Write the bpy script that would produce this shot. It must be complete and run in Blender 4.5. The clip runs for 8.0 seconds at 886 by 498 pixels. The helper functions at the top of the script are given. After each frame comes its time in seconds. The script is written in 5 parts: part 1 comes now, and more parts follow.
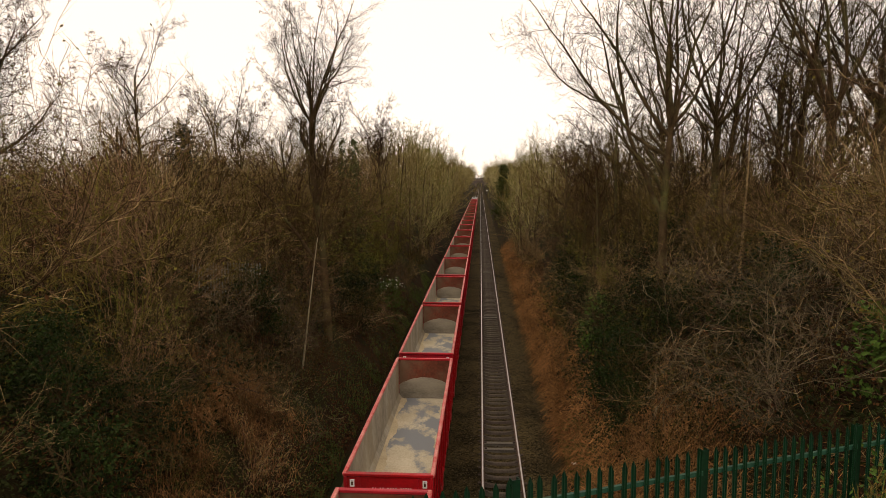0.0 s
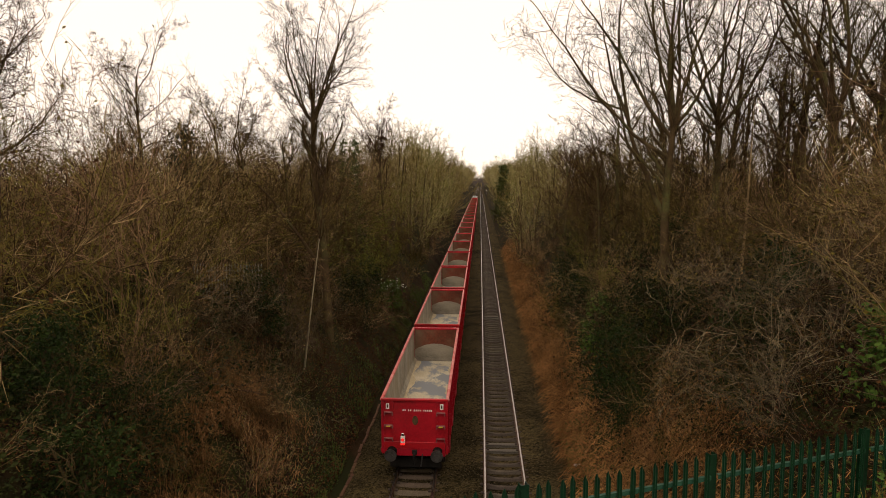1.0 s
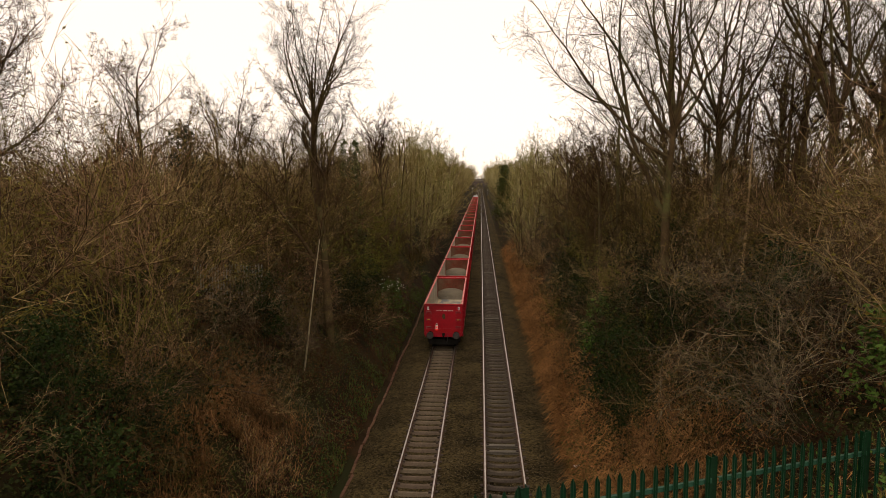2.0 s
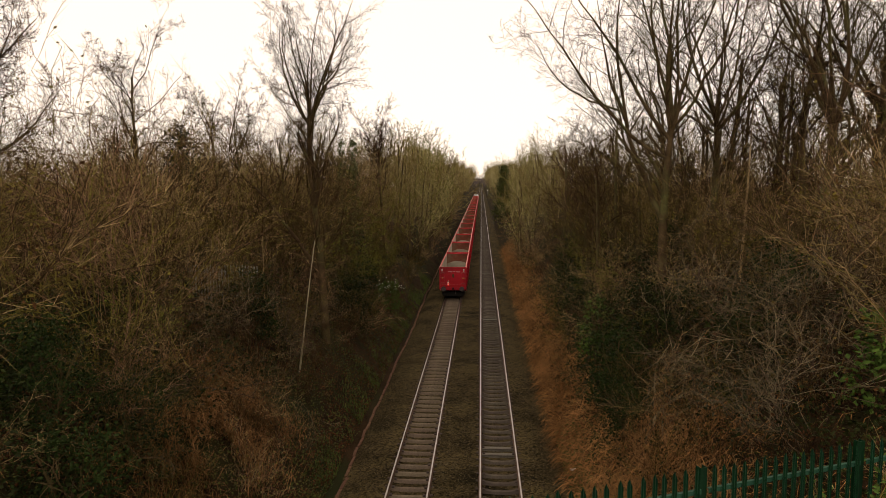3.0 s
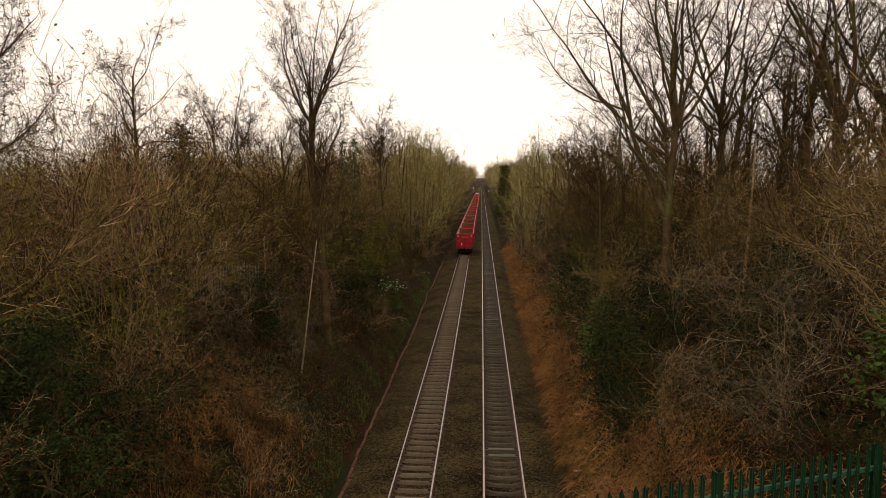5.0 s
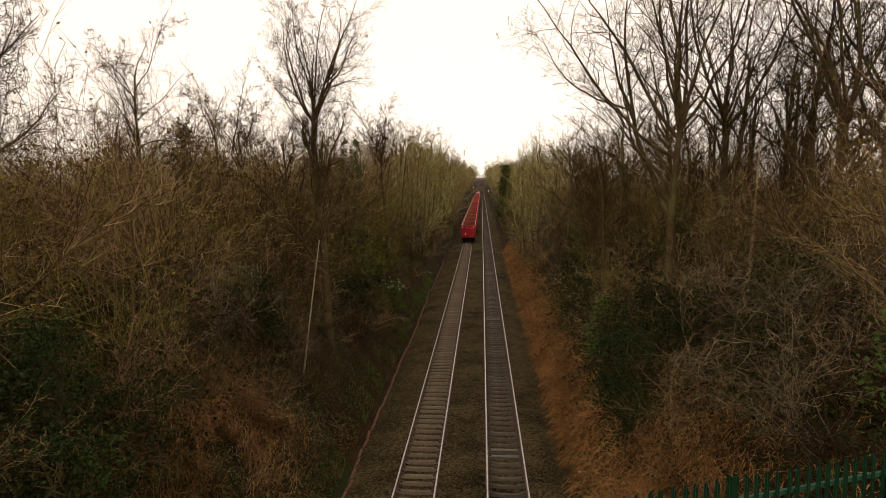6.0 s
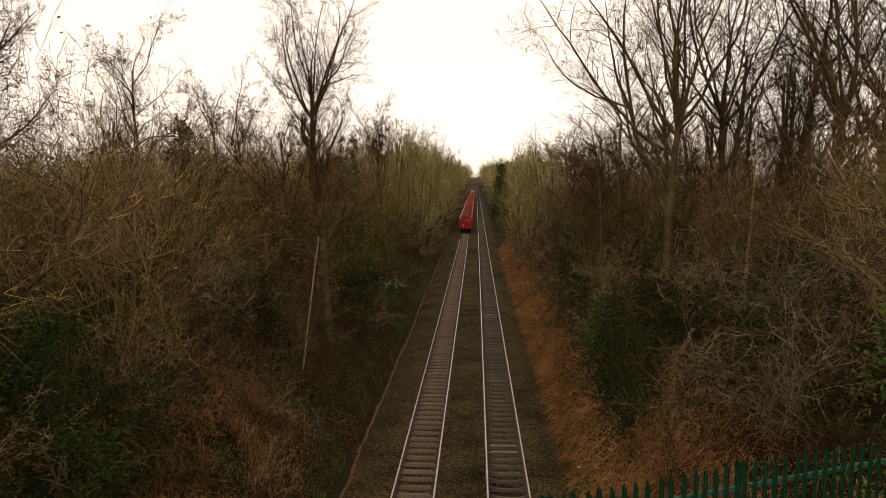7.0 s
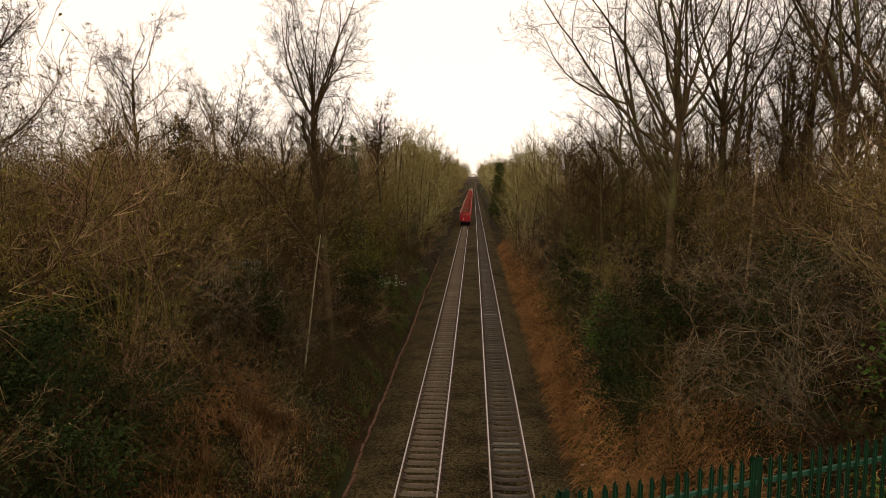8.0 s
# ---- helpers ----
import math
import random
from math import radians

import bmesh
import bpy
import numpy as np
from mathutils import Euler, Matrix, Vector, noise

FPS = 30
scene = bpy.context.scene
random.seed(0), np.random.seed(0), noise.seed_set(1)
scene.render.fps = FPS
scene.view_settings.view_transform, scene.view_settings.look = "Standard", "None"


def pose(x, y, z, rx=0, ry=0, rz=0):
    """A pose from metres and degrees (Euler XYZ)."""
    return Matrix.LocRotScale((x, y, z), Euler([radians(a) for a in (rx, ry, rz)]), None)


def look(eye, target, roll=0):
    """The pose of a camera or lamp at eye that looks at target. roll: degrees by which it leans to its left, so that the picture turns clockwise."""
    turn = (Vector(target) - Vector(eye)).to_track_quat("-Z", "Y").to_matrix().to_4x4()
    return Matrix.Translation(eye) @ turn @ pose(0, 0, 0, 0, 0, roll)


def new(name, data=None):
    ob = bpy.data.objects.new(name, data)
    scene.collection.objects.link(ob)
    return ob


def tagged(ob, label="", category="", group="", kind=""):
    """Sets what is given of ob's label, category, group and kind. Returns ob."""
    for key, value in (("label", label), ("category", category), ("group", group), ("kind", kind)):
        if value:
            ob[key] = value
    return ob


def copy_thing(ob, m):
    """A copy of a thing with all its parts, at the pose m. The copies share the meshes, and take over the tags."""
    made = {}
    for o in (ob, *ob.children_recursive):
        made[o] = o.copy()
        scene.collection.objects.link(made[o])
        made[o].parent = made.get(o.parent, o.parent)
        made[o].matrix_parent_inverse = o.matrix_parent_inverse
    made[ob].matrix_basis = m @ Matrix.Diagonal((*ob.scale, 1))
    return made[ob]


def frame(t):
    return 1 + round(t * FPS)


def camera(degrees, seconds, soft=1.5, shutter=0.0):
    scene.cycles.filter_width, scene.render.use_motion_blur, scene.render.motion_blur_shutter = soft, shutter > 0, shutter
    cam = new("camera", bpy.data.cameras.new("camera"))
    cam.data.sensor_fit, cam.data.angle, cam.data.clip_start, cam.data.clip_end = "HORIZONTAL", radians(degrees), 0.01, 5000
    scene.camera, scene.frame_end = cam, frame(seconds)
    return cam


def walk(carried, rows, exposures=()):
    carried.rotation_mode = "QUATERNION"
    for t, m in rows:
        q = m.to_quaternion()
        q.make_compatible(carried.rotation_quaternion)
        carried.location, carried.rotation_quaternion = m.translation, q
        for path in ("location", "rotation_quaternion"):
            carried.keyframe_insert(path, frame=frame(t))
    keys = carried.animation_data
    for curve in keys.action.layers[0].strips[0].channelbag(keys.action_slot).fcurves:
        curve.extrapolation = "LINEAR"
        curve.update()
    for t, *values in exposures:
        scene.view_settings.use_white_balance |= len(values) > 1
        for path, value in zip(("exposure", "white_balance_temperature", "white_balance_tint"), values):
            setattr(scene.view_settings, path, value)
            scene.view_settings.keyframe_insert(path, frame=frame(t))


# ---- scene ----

# ======== camera ========
cam = camera(68.6, 8.0, soft=0.6)
PATH = [
    (0, (-0.811, 0.084, 11.082), (-0.925, 2.071, 10.889), -0.0),
    (0.5, (-0.857, 0.08, 11.114), (-0.97, 2.068, 10.92), -0.0),
    (1, (-0.913, 0.101, 11.134), (-1.026, 2.088, 10.941), -0.0),
    (1.5, (-0.941, 0.09, 11.128), (-1.055, 2.078, 10.936), -0.0),
    (3, (-0.71, 0.325, 11.206), (-0.826, 2.312, 11.013), 0.1),
    (3.5, (-0.636, 0.382, 11.159), (-0.753, 2.369, 10.966), 0.1),
    (4, (-0.662, 0.387, 11.112), (-0.779, 2.374, 10.92), 0.1),
    (4.5, (-0.754, 0.434, 11.181), (-0.871, 2.422, 10.988), 0.1),
    (6, (-0.983, 0.617, 11.176), (-1.1, 2.604, 10.982), 0.2),
    (6.5, (-1.073, 0.56, 11.13), (-1.189, 2.547, 10.935), 0.2),
    (7, (-1.196, 0.542, 11.049), (-1.296, 2.53, 10.853), 0.3),
    (7.5, (-1.261, 0.501, 10.996), (-1.356, 2.489, 10.8), 0.2),
    (8, (-1.387, 0.568, 10.988), (-1.48, 2.557, 10.79), 0.2),
]
walk(cam, [(t, look(eye, target, roll)) for t, eye, target, roll in PATH],
     exposures=[(0, 0.0), (8, 0.0)])

# ======== world, sun ========
SUN_EL, SUN_AZ = radians(48), radians(200)
world = bpy.data.worlds.new("overcast_sky")
scene.world = world
world.use_nodes = True
wn, wl = world.node_tree.nodes, world.node_tree.links
sky = wn.new("ShaderNodeTexSky")
sky.sky_type, sky.sun_disc = "NISHITA", False
sky.sun_elevation, sky.sun_rotation = SUN_EL, SUN_AZ
veil = wn.new("ShaderNodeMix")                    # an even cloud layer hides most of the sky
veil.data_type = "RGBA"
veil.inputs["Factor"].default_value = 0.9
veil.inputs["B"].default_value = (11.0, 9.3, 7.7, 1)
wl.new(sky.outputs["Color"], veil.inputs["A"])
wl.new(veil.outputs["Result"], wn["Background"].inputs["Color"])
wn["Background"].inputs["Strength"].default_value = 0.13
sun = new("sun", bpy.data.lights.new("sun", "SUN"))
sun.data.energy, sun.data.angle, sun.data.color = 0.5, radians(30), (1.0, 0.97, 0.92)
sun.matrix_world = look((0, 0, 60), (60 * math.sin(SUN_AZ) / -math.tan(SUN_EL), -60 * math.cos(SUN_AZ) / math.tan(SUN_EL), 0))


# ======== materials ========
def mat(name, dark, light, scale=4.0, fine=60.0, rough=0.8, bump=0.3, metal=0.0, vary=0.0, dist=0.02,
        third=None, coords="Object", spec=0.12, stretch=(1, 1, 1), mask=(0.45, 0.62), mask_scale=None):
    """Two scales of colour change, a third colour in patches, and fine relief."""
    m = bpy.data.materials.new(name)
    m.use_nodes = True
    n, l = m.node_tree.nodes, m.node_tree.links
    b = n["Principled BSDF"]
    tc = n.new("ShaderNodeTexCoord")
    mp = n.new("ShaderNodeMapping")
    mp.inputs["Scale"].default_value = stretch
    l.new(tc.outputs[coords], mp.inputs["Vector"])
    big, small = n.new("ShaderNodeTexNoise"), n.new("ShaderNodeTexNoise")
    for t, s, d in ((big, scale, 6), (small, fine, 3)):
        t.inputs["Scale"].default_value, t.inputs["Detail"].default_value = s, d
        l.new(mp.outputs[0], t.inputs["Vector"])
    mix = n.new("ShaderNodeMath")
    mix.operation = "MULTIPLY_ADD"
    l.new(small.outputs["Fac"], mix.inputs[0])
    mix.inputs[1].default_value = 0.6
    half = n.new("ShaderNodeMath")
    half.operation = "MULTIPLY_ADD"
    l.new(big.outputs["Fac"], half.inputs[0])
    half.inputs[1].default_value, half.inputs[2].default_value = 0.9, -0.25
    l.new(half.outputs[0], mix.inputs[2])
    ramp = n.new("ShaderNodeValToRGB")
    ramp.color_ramp.elements[0].position, ramp.color_ramp.elements[1].position = 0.28, 0.72
    ramp.color_ramp.elements[0].color, ramp.color_ramp.elements[1].color = (*dark, 1), (*light, 1)
    l.new(mix.outputs[0], ramp.inputs[0])
    col = ramp.outputs[0]
    if third:
        pn, pr, pm = n.new("ShaderNodeTexNoise"), n.new("ShaderNodeValToRGB"), n.new("ShaderNodeMix")
        pn.inputs["Scale"].default_value, pn.inputs["Detail"].default_value = mask_scale or scale * 0.6, 8
        pn.inputs["Roughness"].default_value = 0.65
        off = n.new("ShaderNodeVectorMath")
        off.inputs[1].default_value = (7.3, 2.1, 4.7)
        l.new(mp.outputs[0], off.inputs[0])
        l.new(off.outputs[0], pn.inputs["Vector"])
        pr.color_ramp.elements[0].position, pr.color_ramp.elements[1].position = mask
        l.new(pn.outputs["Fac"], pr.inputs[0])
        pm.data_type = "RGBA"
        l.new(pr.outputs[0], pm.inputs["Factor"])
        l.new(col, pm.inputs["A"])
        pm.inputs["B"].default_value = (*third, 1)
        col = pm.outputs["Result"]
    if vary:
        oi, geo, hs, ad = n.new("ShaderNodeObjectInfo"), n.new("ShaderNodeNewGeometry"), n.new("ShaderNodeHueSaturation"), n.new("ShaderNodeMath")
        ad.operation = "ADD"
        l.new(oi.outputs["Random"], ad.inputs[0])
        l.new(geo.outputs["Random Per Island"], ad.inputs[1])
        mr = n.new("ShaderNodeMapRange")
        mr.inputs["From Max"].default_value = 2.0
        mr.inputs["To Min"].default_value, mr.inputs["To Max"].default_value = 1 - vary, 1 + vary
        l.new(ad.outputs[0], mr.inputs["Value"])
        l.new(mr.outputs[0], hs.inputs["Value"])
        hr = n.new("ShaderNodeMapRange")
        hr.inputs["To Min"].default_value, hr.inputs["To Max"].default_value = 0.5 - 0.04 * vary, 0.5 + 0.04 * vary
        l.new(oi.outputs["Random"], hr.inputs["Value"])
        l.new(hr.outputs[0], hs.inputs["Hue"])
        l.new(col, hs.inputs["Color"])
        col = hs.outputs["Color"]
    l.new(col, b.inputs["Base Color"])
    b.inputs["Roughness"].default_value, b.inputs["Metallic"].default_value = rough, metal
    b.inputs["Specular IOR Level"].default_value = spec
    if bump:
        bp = n.new("ShaderNodeBump")
        bp.inputs["Strength"].default_value, bp.inputs["Distance"].default_value = bump, dist
        l.new(mix.outputs[0], bp.inputs["Height"])
        l.new(bp.outputs[0], b.inputs["Normal"])
    return m


M_GROUND = mat("leaf_litter", (0.01, 0.006, 0.003), (0.04, 0.023, 0.011), 0.5, 14, 0.95, 0.8, dist=0.06, third=(0.02, 0.022, 0.008), mask_scale=0.25, spec=0.04)
M_BALLAST = mat("ballast_stone", (0.0075, 0.0054, 0.0022), (0.046, 0.033, 0.0145), 0.35, 26, 0.9, 1.0, dist=0.05, third=(0.046, 0.034, 0.014), mask_scale=0.5, spec=0.03)
def stony(m, scale):
    # stone-sized cells in the colour and relief
    n, l = m.node_tree.nodes, m.node_tree.links
    b = n["Principled BSDF"]
    tc, vo, hs, mr, bp = (n.new("ShaderNode" + k) for k in ("TexCoord", "TexVoronoi", "HueSaturation", "MapRange", "Bump"))
    vo.inputs["Scale"].default_value = scale
    l.new(tc.outputs["Object"], vo.inputs["Vector"])
    sp = n.new("ShaderNodeSeparateColor")
    l.new(vo.outputs["Color"], sp.inputs[0])
    l.new(sp.outputs[0], mr.inputs["Value"])
    mr.inputs["To Min"].default_value, mr.inputs["To Max"].default_value = 0.35, 2.1
    l.new(mr.outputs[0], hs.inputs["Value"])
    old = b.inputs["Base Color"].links[0].from_socket
    l.new(old, hs.inputs["Color"])
    l.new(hs.outputs[0], b.inputs["Base Color"])
    bp.invert = True
    bp.inputs["Strength"].default_value, bp.inputs["Distance"].default_value = 1.0, 0.04
    l.new(vo.outputs["Distance"], bp.inputs["Height"])
    l.new(bp.outputs[0], b.inputs["Normal"])


stony(M_BALLAST, 13.0)
M_STONE = mat("loose_stone", (0.016, 0.012, 0.006), (0.105, 0.08, 0.046), 3, 40, 0.9, 0.3, vary=0.6, spec=0.04)
M_RAILTOP = mat("worn_rail_steel", (0.27, 0.235, 0.215), (0.42, 0.375, 0.345), 2, 40, 0.32, 0.05, metal=1.0)
M_RAILRUST = mat("rusty_rail_side", (0.05, 0.03, 0.02), (0.12, 0.07, 0.045), 3, 60, 0.85, 0.3)
M_SLEEPER = mat("weathered_concrete", (0.05, 0.036, 0.024), (0.17, 0.128, 0.087), 2, 40, 0.85, 0.3, vary=0.22)
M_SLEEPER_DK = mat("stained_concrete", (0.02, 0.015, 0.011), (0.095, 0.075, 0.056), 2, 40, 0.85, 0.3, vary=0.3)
M_TIMBER = mat("creosoted_timber", (0.05, 0.04, 0.03), (0.17, 0.15, 0.12), 3, 50, 0.9, 0.4, stretch=(0.3, 4, 4))
M_CLIP = mat("rail_clip_iron", (0.03, 0.022, 0.018), (0.07, 0.05, 0.04), 8, 60, 0.8, 0.2)
M_RED = mat("red_wagon_paint", (0.28, 0.004, 0.010), (0.44, 0.009, 0.018), 0.9, 14, 0.42, 0.08, spec=0.3, vary=0.06, third=(0.16, 0.012, 0.012), mask=(0.52, 0.8))
M_RIM = mat("worn_red_rim", (0.42, 0.035, 0.035), (0.58, 0.26, 0.22), 1.6, 18, 0.5, 0.1)
M_INWALL = mat("dusty_steel_wall", (0.2, 0.175, 0.135), (0.46, 0.42, 0.345), 0.8, 9, 0.6, 0.15, third=(0.30, 0.25, 0.17), stretch=(1, 1, 0.5))
M_INEND = mat("rusty_end_inside", (0.09, 0.03, 0.017), (0.2, 0.055, 0.03), 0.9, 9, 0.6, 0.15, third=(0.15, 0.09, 0.055), mask=(0.4, 0.6))
M_CRUST = mat("grey_dust_crust", (0.12, 0.1, 0.075), (0.27, 0.235, 0.185), 1.1, 12, 0.9, 0.2, third=(0.33, 0.285, 0.21), mask=(0.4, 0.7), stretch=(0.6, 1, 1.6))
M_SAND = mat("sand_residue", (0.36, 0.29, 0.18), (0.55, 0.46, 0.31), 1.2, 18, 0.95, 0.5, vary=0.1)
M_FLOOR = mat("sandy_scoured_floor", (0.38, 0.32, 0.215), (0.56, 0.49, 0.355), 1.0, 14, 0.7, 0.15, third=(0.21, 0.215, 0.22), mask=(0.46, 0.53), mask_scale=0.62, vary=0.06, stretch=(1.1, 0.75, 1))
M_STEP = mat("scuffed_step", (0.14, 0.03, 0.03), (0.30, 0.12, 0.11), 6, 40, 0.5, 0.1)
M_BLACK = mat("underframe_grime", (0.008, 0.007, 0.006), (0.025, 0.021, 0.018), 3, 30, 0.85, 0.2)
M_STEEL = mat("grey_buffer_steel", (0.05, 0.046, 0.042), (0.15, 0.14, 0.13), 4, 40, 0.4, 0.1, metal=0.7)
M_WHITE = mat("off_white_paint", (0.62, 0.60, 0.55), (0.80, 0.78, 0.74), 6, 60, 0.6, 0.05)
M_YELLOW = mat("yellow_paint", (0.5, 0.34, 0.03), (0.62, 0.45, 0.06), 6, 60, 0.6, 0.05)
M_DARKMARK = mat("dark_stencil", (0.05, 0.03, 0.015), (0.11, 0.07, 0.03), 6, 60, 0.7, 0.05)
M_ROOF = mat("grey_loco_roof", (0.28, 0.28, 0.28), (0.48, 0.48, 0.47), 2, 20, 0.6, 0.1)
M_FENCE = mat("green_coated_steel", (0.0012, 0.010, 0.0035), (0.003, 0.024, 0.0085), 2, 30, 0.4, 0.05, vary=0.15)
M_FENCERAIL = mat("green_rail_paint", (0.01, 0.038, 0.023), (0.024, 0.072, 0.043), 2, 30, 0.35, 0.05)
M_GALV = mat("galvanised_steel", (0.2, 0.2, 0.2), (0.36, 0.36, 0.35), 3, 30, 0.5, 0.1, metal=0.5)
M_BARK = mat("dark_bark", (0.032, 0.021, 0.01), (0.105, 0.07, 0.034), 1.5, 25, 0.95, 0.6, third=(0.10, 0.10, 0.035), mask=(0.5, 0.75), vary=0.2, spec=0.03)
# brown darkened, pale brightened: part of the thicket's light and shade is in these colours
M_TWIG = mat("brown_twigs", (0.014, 0.008, 0.0035), (0.082, 0.049, 0.021), 0.8, 9, 0.9, 0, vary=0.75, spec=0.03)
M_PALETWIG = mat("pale_dry_and_lit_twigs", (0.1, 0.064, 0.028), (0.34, 0.225, 0.115), 0.8, 9, 0.9, 0, vary=0.75, spec=0.03)
M_DEADWOOD = mat("grey_brown_dead_wood", (0.035, 0.025, 0.014), (0.18, 0.13, 0.08), 0.8, 9, 0.9, 0, vary=0.7, spec=0.03)
M_OLIVETWIG = mat("olive_twigs", (0.042, 0.031, 0.008), (0.17, 0.125, 0.032), 0.8, 9, 0.9, 0, vary=0.75, spec=0.03)
M_BIRCH = mat("pale_birch_bark", (0.13, 0.108, 0.062), (0.44, 0.37, 0.24), 2.5, 12, 0.85, 0.3, stretch=(1, 1, 0.4))
# distance haze put into the colour; the first also tips a near shrub
M_HAZEOLIVETWIG = mat("pale_olive_and_haze_twigs", (0.1, 0.076, 0.028), (0.27, 0.21, 0.09), 0.5, 5, 0.9, 0, vary=0.75, spec=0.03)
M_HAZEBOUGH = mat("haze_lightened_boughs", (0.12, 0.095, 0.042), (0.35, 0.28, 0.135), 0.5, 5, 0.9, 0, vary=0.6, spec=0.03)
M_BUD = mat("budding_leaves", (0.06, 0.046, 0.009), (0.18, 0.135, 0.028), 0.6, 6, 0.8, 0, vary=0.4, spec=0.03)
M_DEAD = mat("dead_brown_leaves", (0.045, 0.021, 0.008), (0.13, 0.066, 0.024), 0.7, 6, 0.9, 0, vary=0.4, spec=0.03)
M_HOLLY = mat("dark_evergreen_leaves", (0.005, 0.008, 0.0022), (0.026, 0.036, 0.007), 0.9, 8, 0.5, 0, vary=0.4, spec=0.04)
M_LAUREL = mat("bright_green_leaves", (0.028, 0.05, 0.008), (0.085, 0.125, 0.022), 0.9, 8, 0.4, 0, vary=0.3, spec=0.04)
# ivy green kept very dark, so thicket shade sits in the colour
M_SHADEIVY = mat("ivy_leaves", (0.005, 0.0065, 0.0018), (0.026, 0.029, 0.007), 0.7, 8, 0.5, 0, vary=0.4, spec=0.04)
M_BRACKEN = mat("dead_bracken", (0.11, 0.062, 0.014), (0.46, 0.285, 0.08), 0.5, 5, 0.9, 0, vary=0.65, spec=0.03)
M_RUST = mat("rust_brown_stalks", (0.05, 0.026, 0.009), (0.32, 0.175, 0.066), 0.5, 5, 0.9, 0, vary=0.65, spec=0.03)
# the ivy colour again but brighter, with daylight painted into it
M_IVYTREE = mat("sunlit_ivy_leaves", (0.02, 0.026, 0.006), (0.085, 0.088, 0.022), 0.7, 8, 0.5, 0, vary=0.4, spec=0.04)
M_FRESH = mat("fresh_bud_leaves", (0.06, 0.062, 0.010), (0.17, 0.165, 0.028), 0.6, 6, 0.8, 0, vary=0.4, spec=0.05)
M_GRASS = mat("rough_green_grass", (0.04, 0.06, 0.012), (0.10, 0.13, 0.03), 0.6, 6, 0.9, 0, vary=0.3)
M_TROUGH = mat("rust_stained_trough", (0.055, 0.028, 0.016), (0.15, 0.078, 0.046), 1.5, 20, 0.9, 0.4, vary=0.15)
M_BRICK = mat("sooty_brick", (0.05, 0.04, 0.035), (0.13, 0.10, 0.085), 1.2, 12, 0.9, 0.4)
M_CONC = mat("bridge_concrete", (0.2, 0.19, 0.17), (0.36, 0.34, 0.31), 0.8, 20, 0.9, 0.3)
M_TILE = mat("roof_tile", (0.10, 0.05, 0.035), (0.2, 0.11, 0.08), 1, 12, 0.85, 0.3)
M_LENS = bpy.data.materials.new("red_tail_lens")
M_LENS.use_nodes = True
M_LENS.node_tree.nodes["Principled BSDF"].inputs["Base Color"].default_value = (0.7, 0.01, 0.01, 1)
M_LENS.node_tree.nodes["Principled BSDF"].inputs["Emission Color"].default_value = (1, 0.03, 0.02, 1)
M_LENS.node_tree.nodes["Principled BSDF"].inputs["Emission Strength"].default_value = 0.8
M_SIGNAL = bpy.data.materials.new("signal_glow")
M_SIGNAL.use_nodes = True
M_SIGNAL.node_tree.nodes["Principled BSDF"].inputs["Emission Color"].default_value = (1, 0.95, 0.85, 1)
M_SIGNAL.node_tree.nodes["Principled BSDF"].inputs["Emission Strength"].default_value = 3.0


# ======== mesh helpers ========
def box(bm, x0, x1, y0, y1, z0, z1, bevel=0.0, mi=0):
    v = [bm.verts.new((x, y, z)) for x in (x0, x1) for y in (y0, y1) for z in (z0, z1)]
    fs = [bm.faces.new([v[i] for i in q]) for q in ((0, 1, 3, 2), (4, 6, 7, 5), (0, 4, 5, 1), (2, 3, 7, 6), (0, 2, 6, 4), (1, 5, 7, 3))]
    for f in fs:
        f.material_index = mi
    if bevel:
        es = list({e for f in fs for e in f.edges})
        bmesh.ops.bevel(bm, geom=es, offset=bevel, segments=1, affect="EDGES", profile=0.5)


def cyl(bm, p, axis, r, length, seg=14, r2=None):
    m = Vector(axis).to_track_quat("Z", "Y").to_matrix().to_4x4()
    bmesh.ops.create_cone(bm, cap_ends=True, segments=seg, radius1=r, radius2=r if r2 is None else r2, depth=length,
                          matrix=Matrix.Translation(Vector(p)) @ m)


def sweep(bm, outline, ys):
    """A profile in x and z drawn along the climbing line."""
    rings = [[bm.verts.new((x, y, z + rise(y))) for x, z in outline] for y in ys]
    n = len(outline)
    bm.faces.new(rings[0])
    bm.faces.new(rings[-1][::-1])
    for a, b in zip(rings, rings[1:]):
        for i in range(n):
            bm.faces.new((a[i], b[i], b[(i + 1) % n], a[(i + 1) % n]))


def prism(bm, outline, y0, y1):
    """A profile in x and z drawn along y."""
    a = [bm.verts.new((x, y0, z)) for x, z in outline]
    b = [bm.verts.new((x, y1, z)) for x, z in outline]
    n = len(a)
    bm.faces.new(a)
    bm.faces.new(b[::-1])
    for i in range(n):
        bm.faces.new((a[i], b[i], b[(i + 1) % n], a[(i + 1) % n]))


def mesh_of(name, bm, *mats):
    bmesh.ops.recalc_face_normals(bm, faces=bm.faces)
    me = bpy.data.meshes.new(name)
    bm.to_mesh(me)
    bm.free()
    for m in mats:
        me.materials.append(m)
    return me


def part(name, bm, material, parent, label=""):
    ob = new(name, mesh_of(name, bm, *(material if isinstance(material, tuple) else (material,))))
    ob.parent = parent
    return tagged(ob, label)


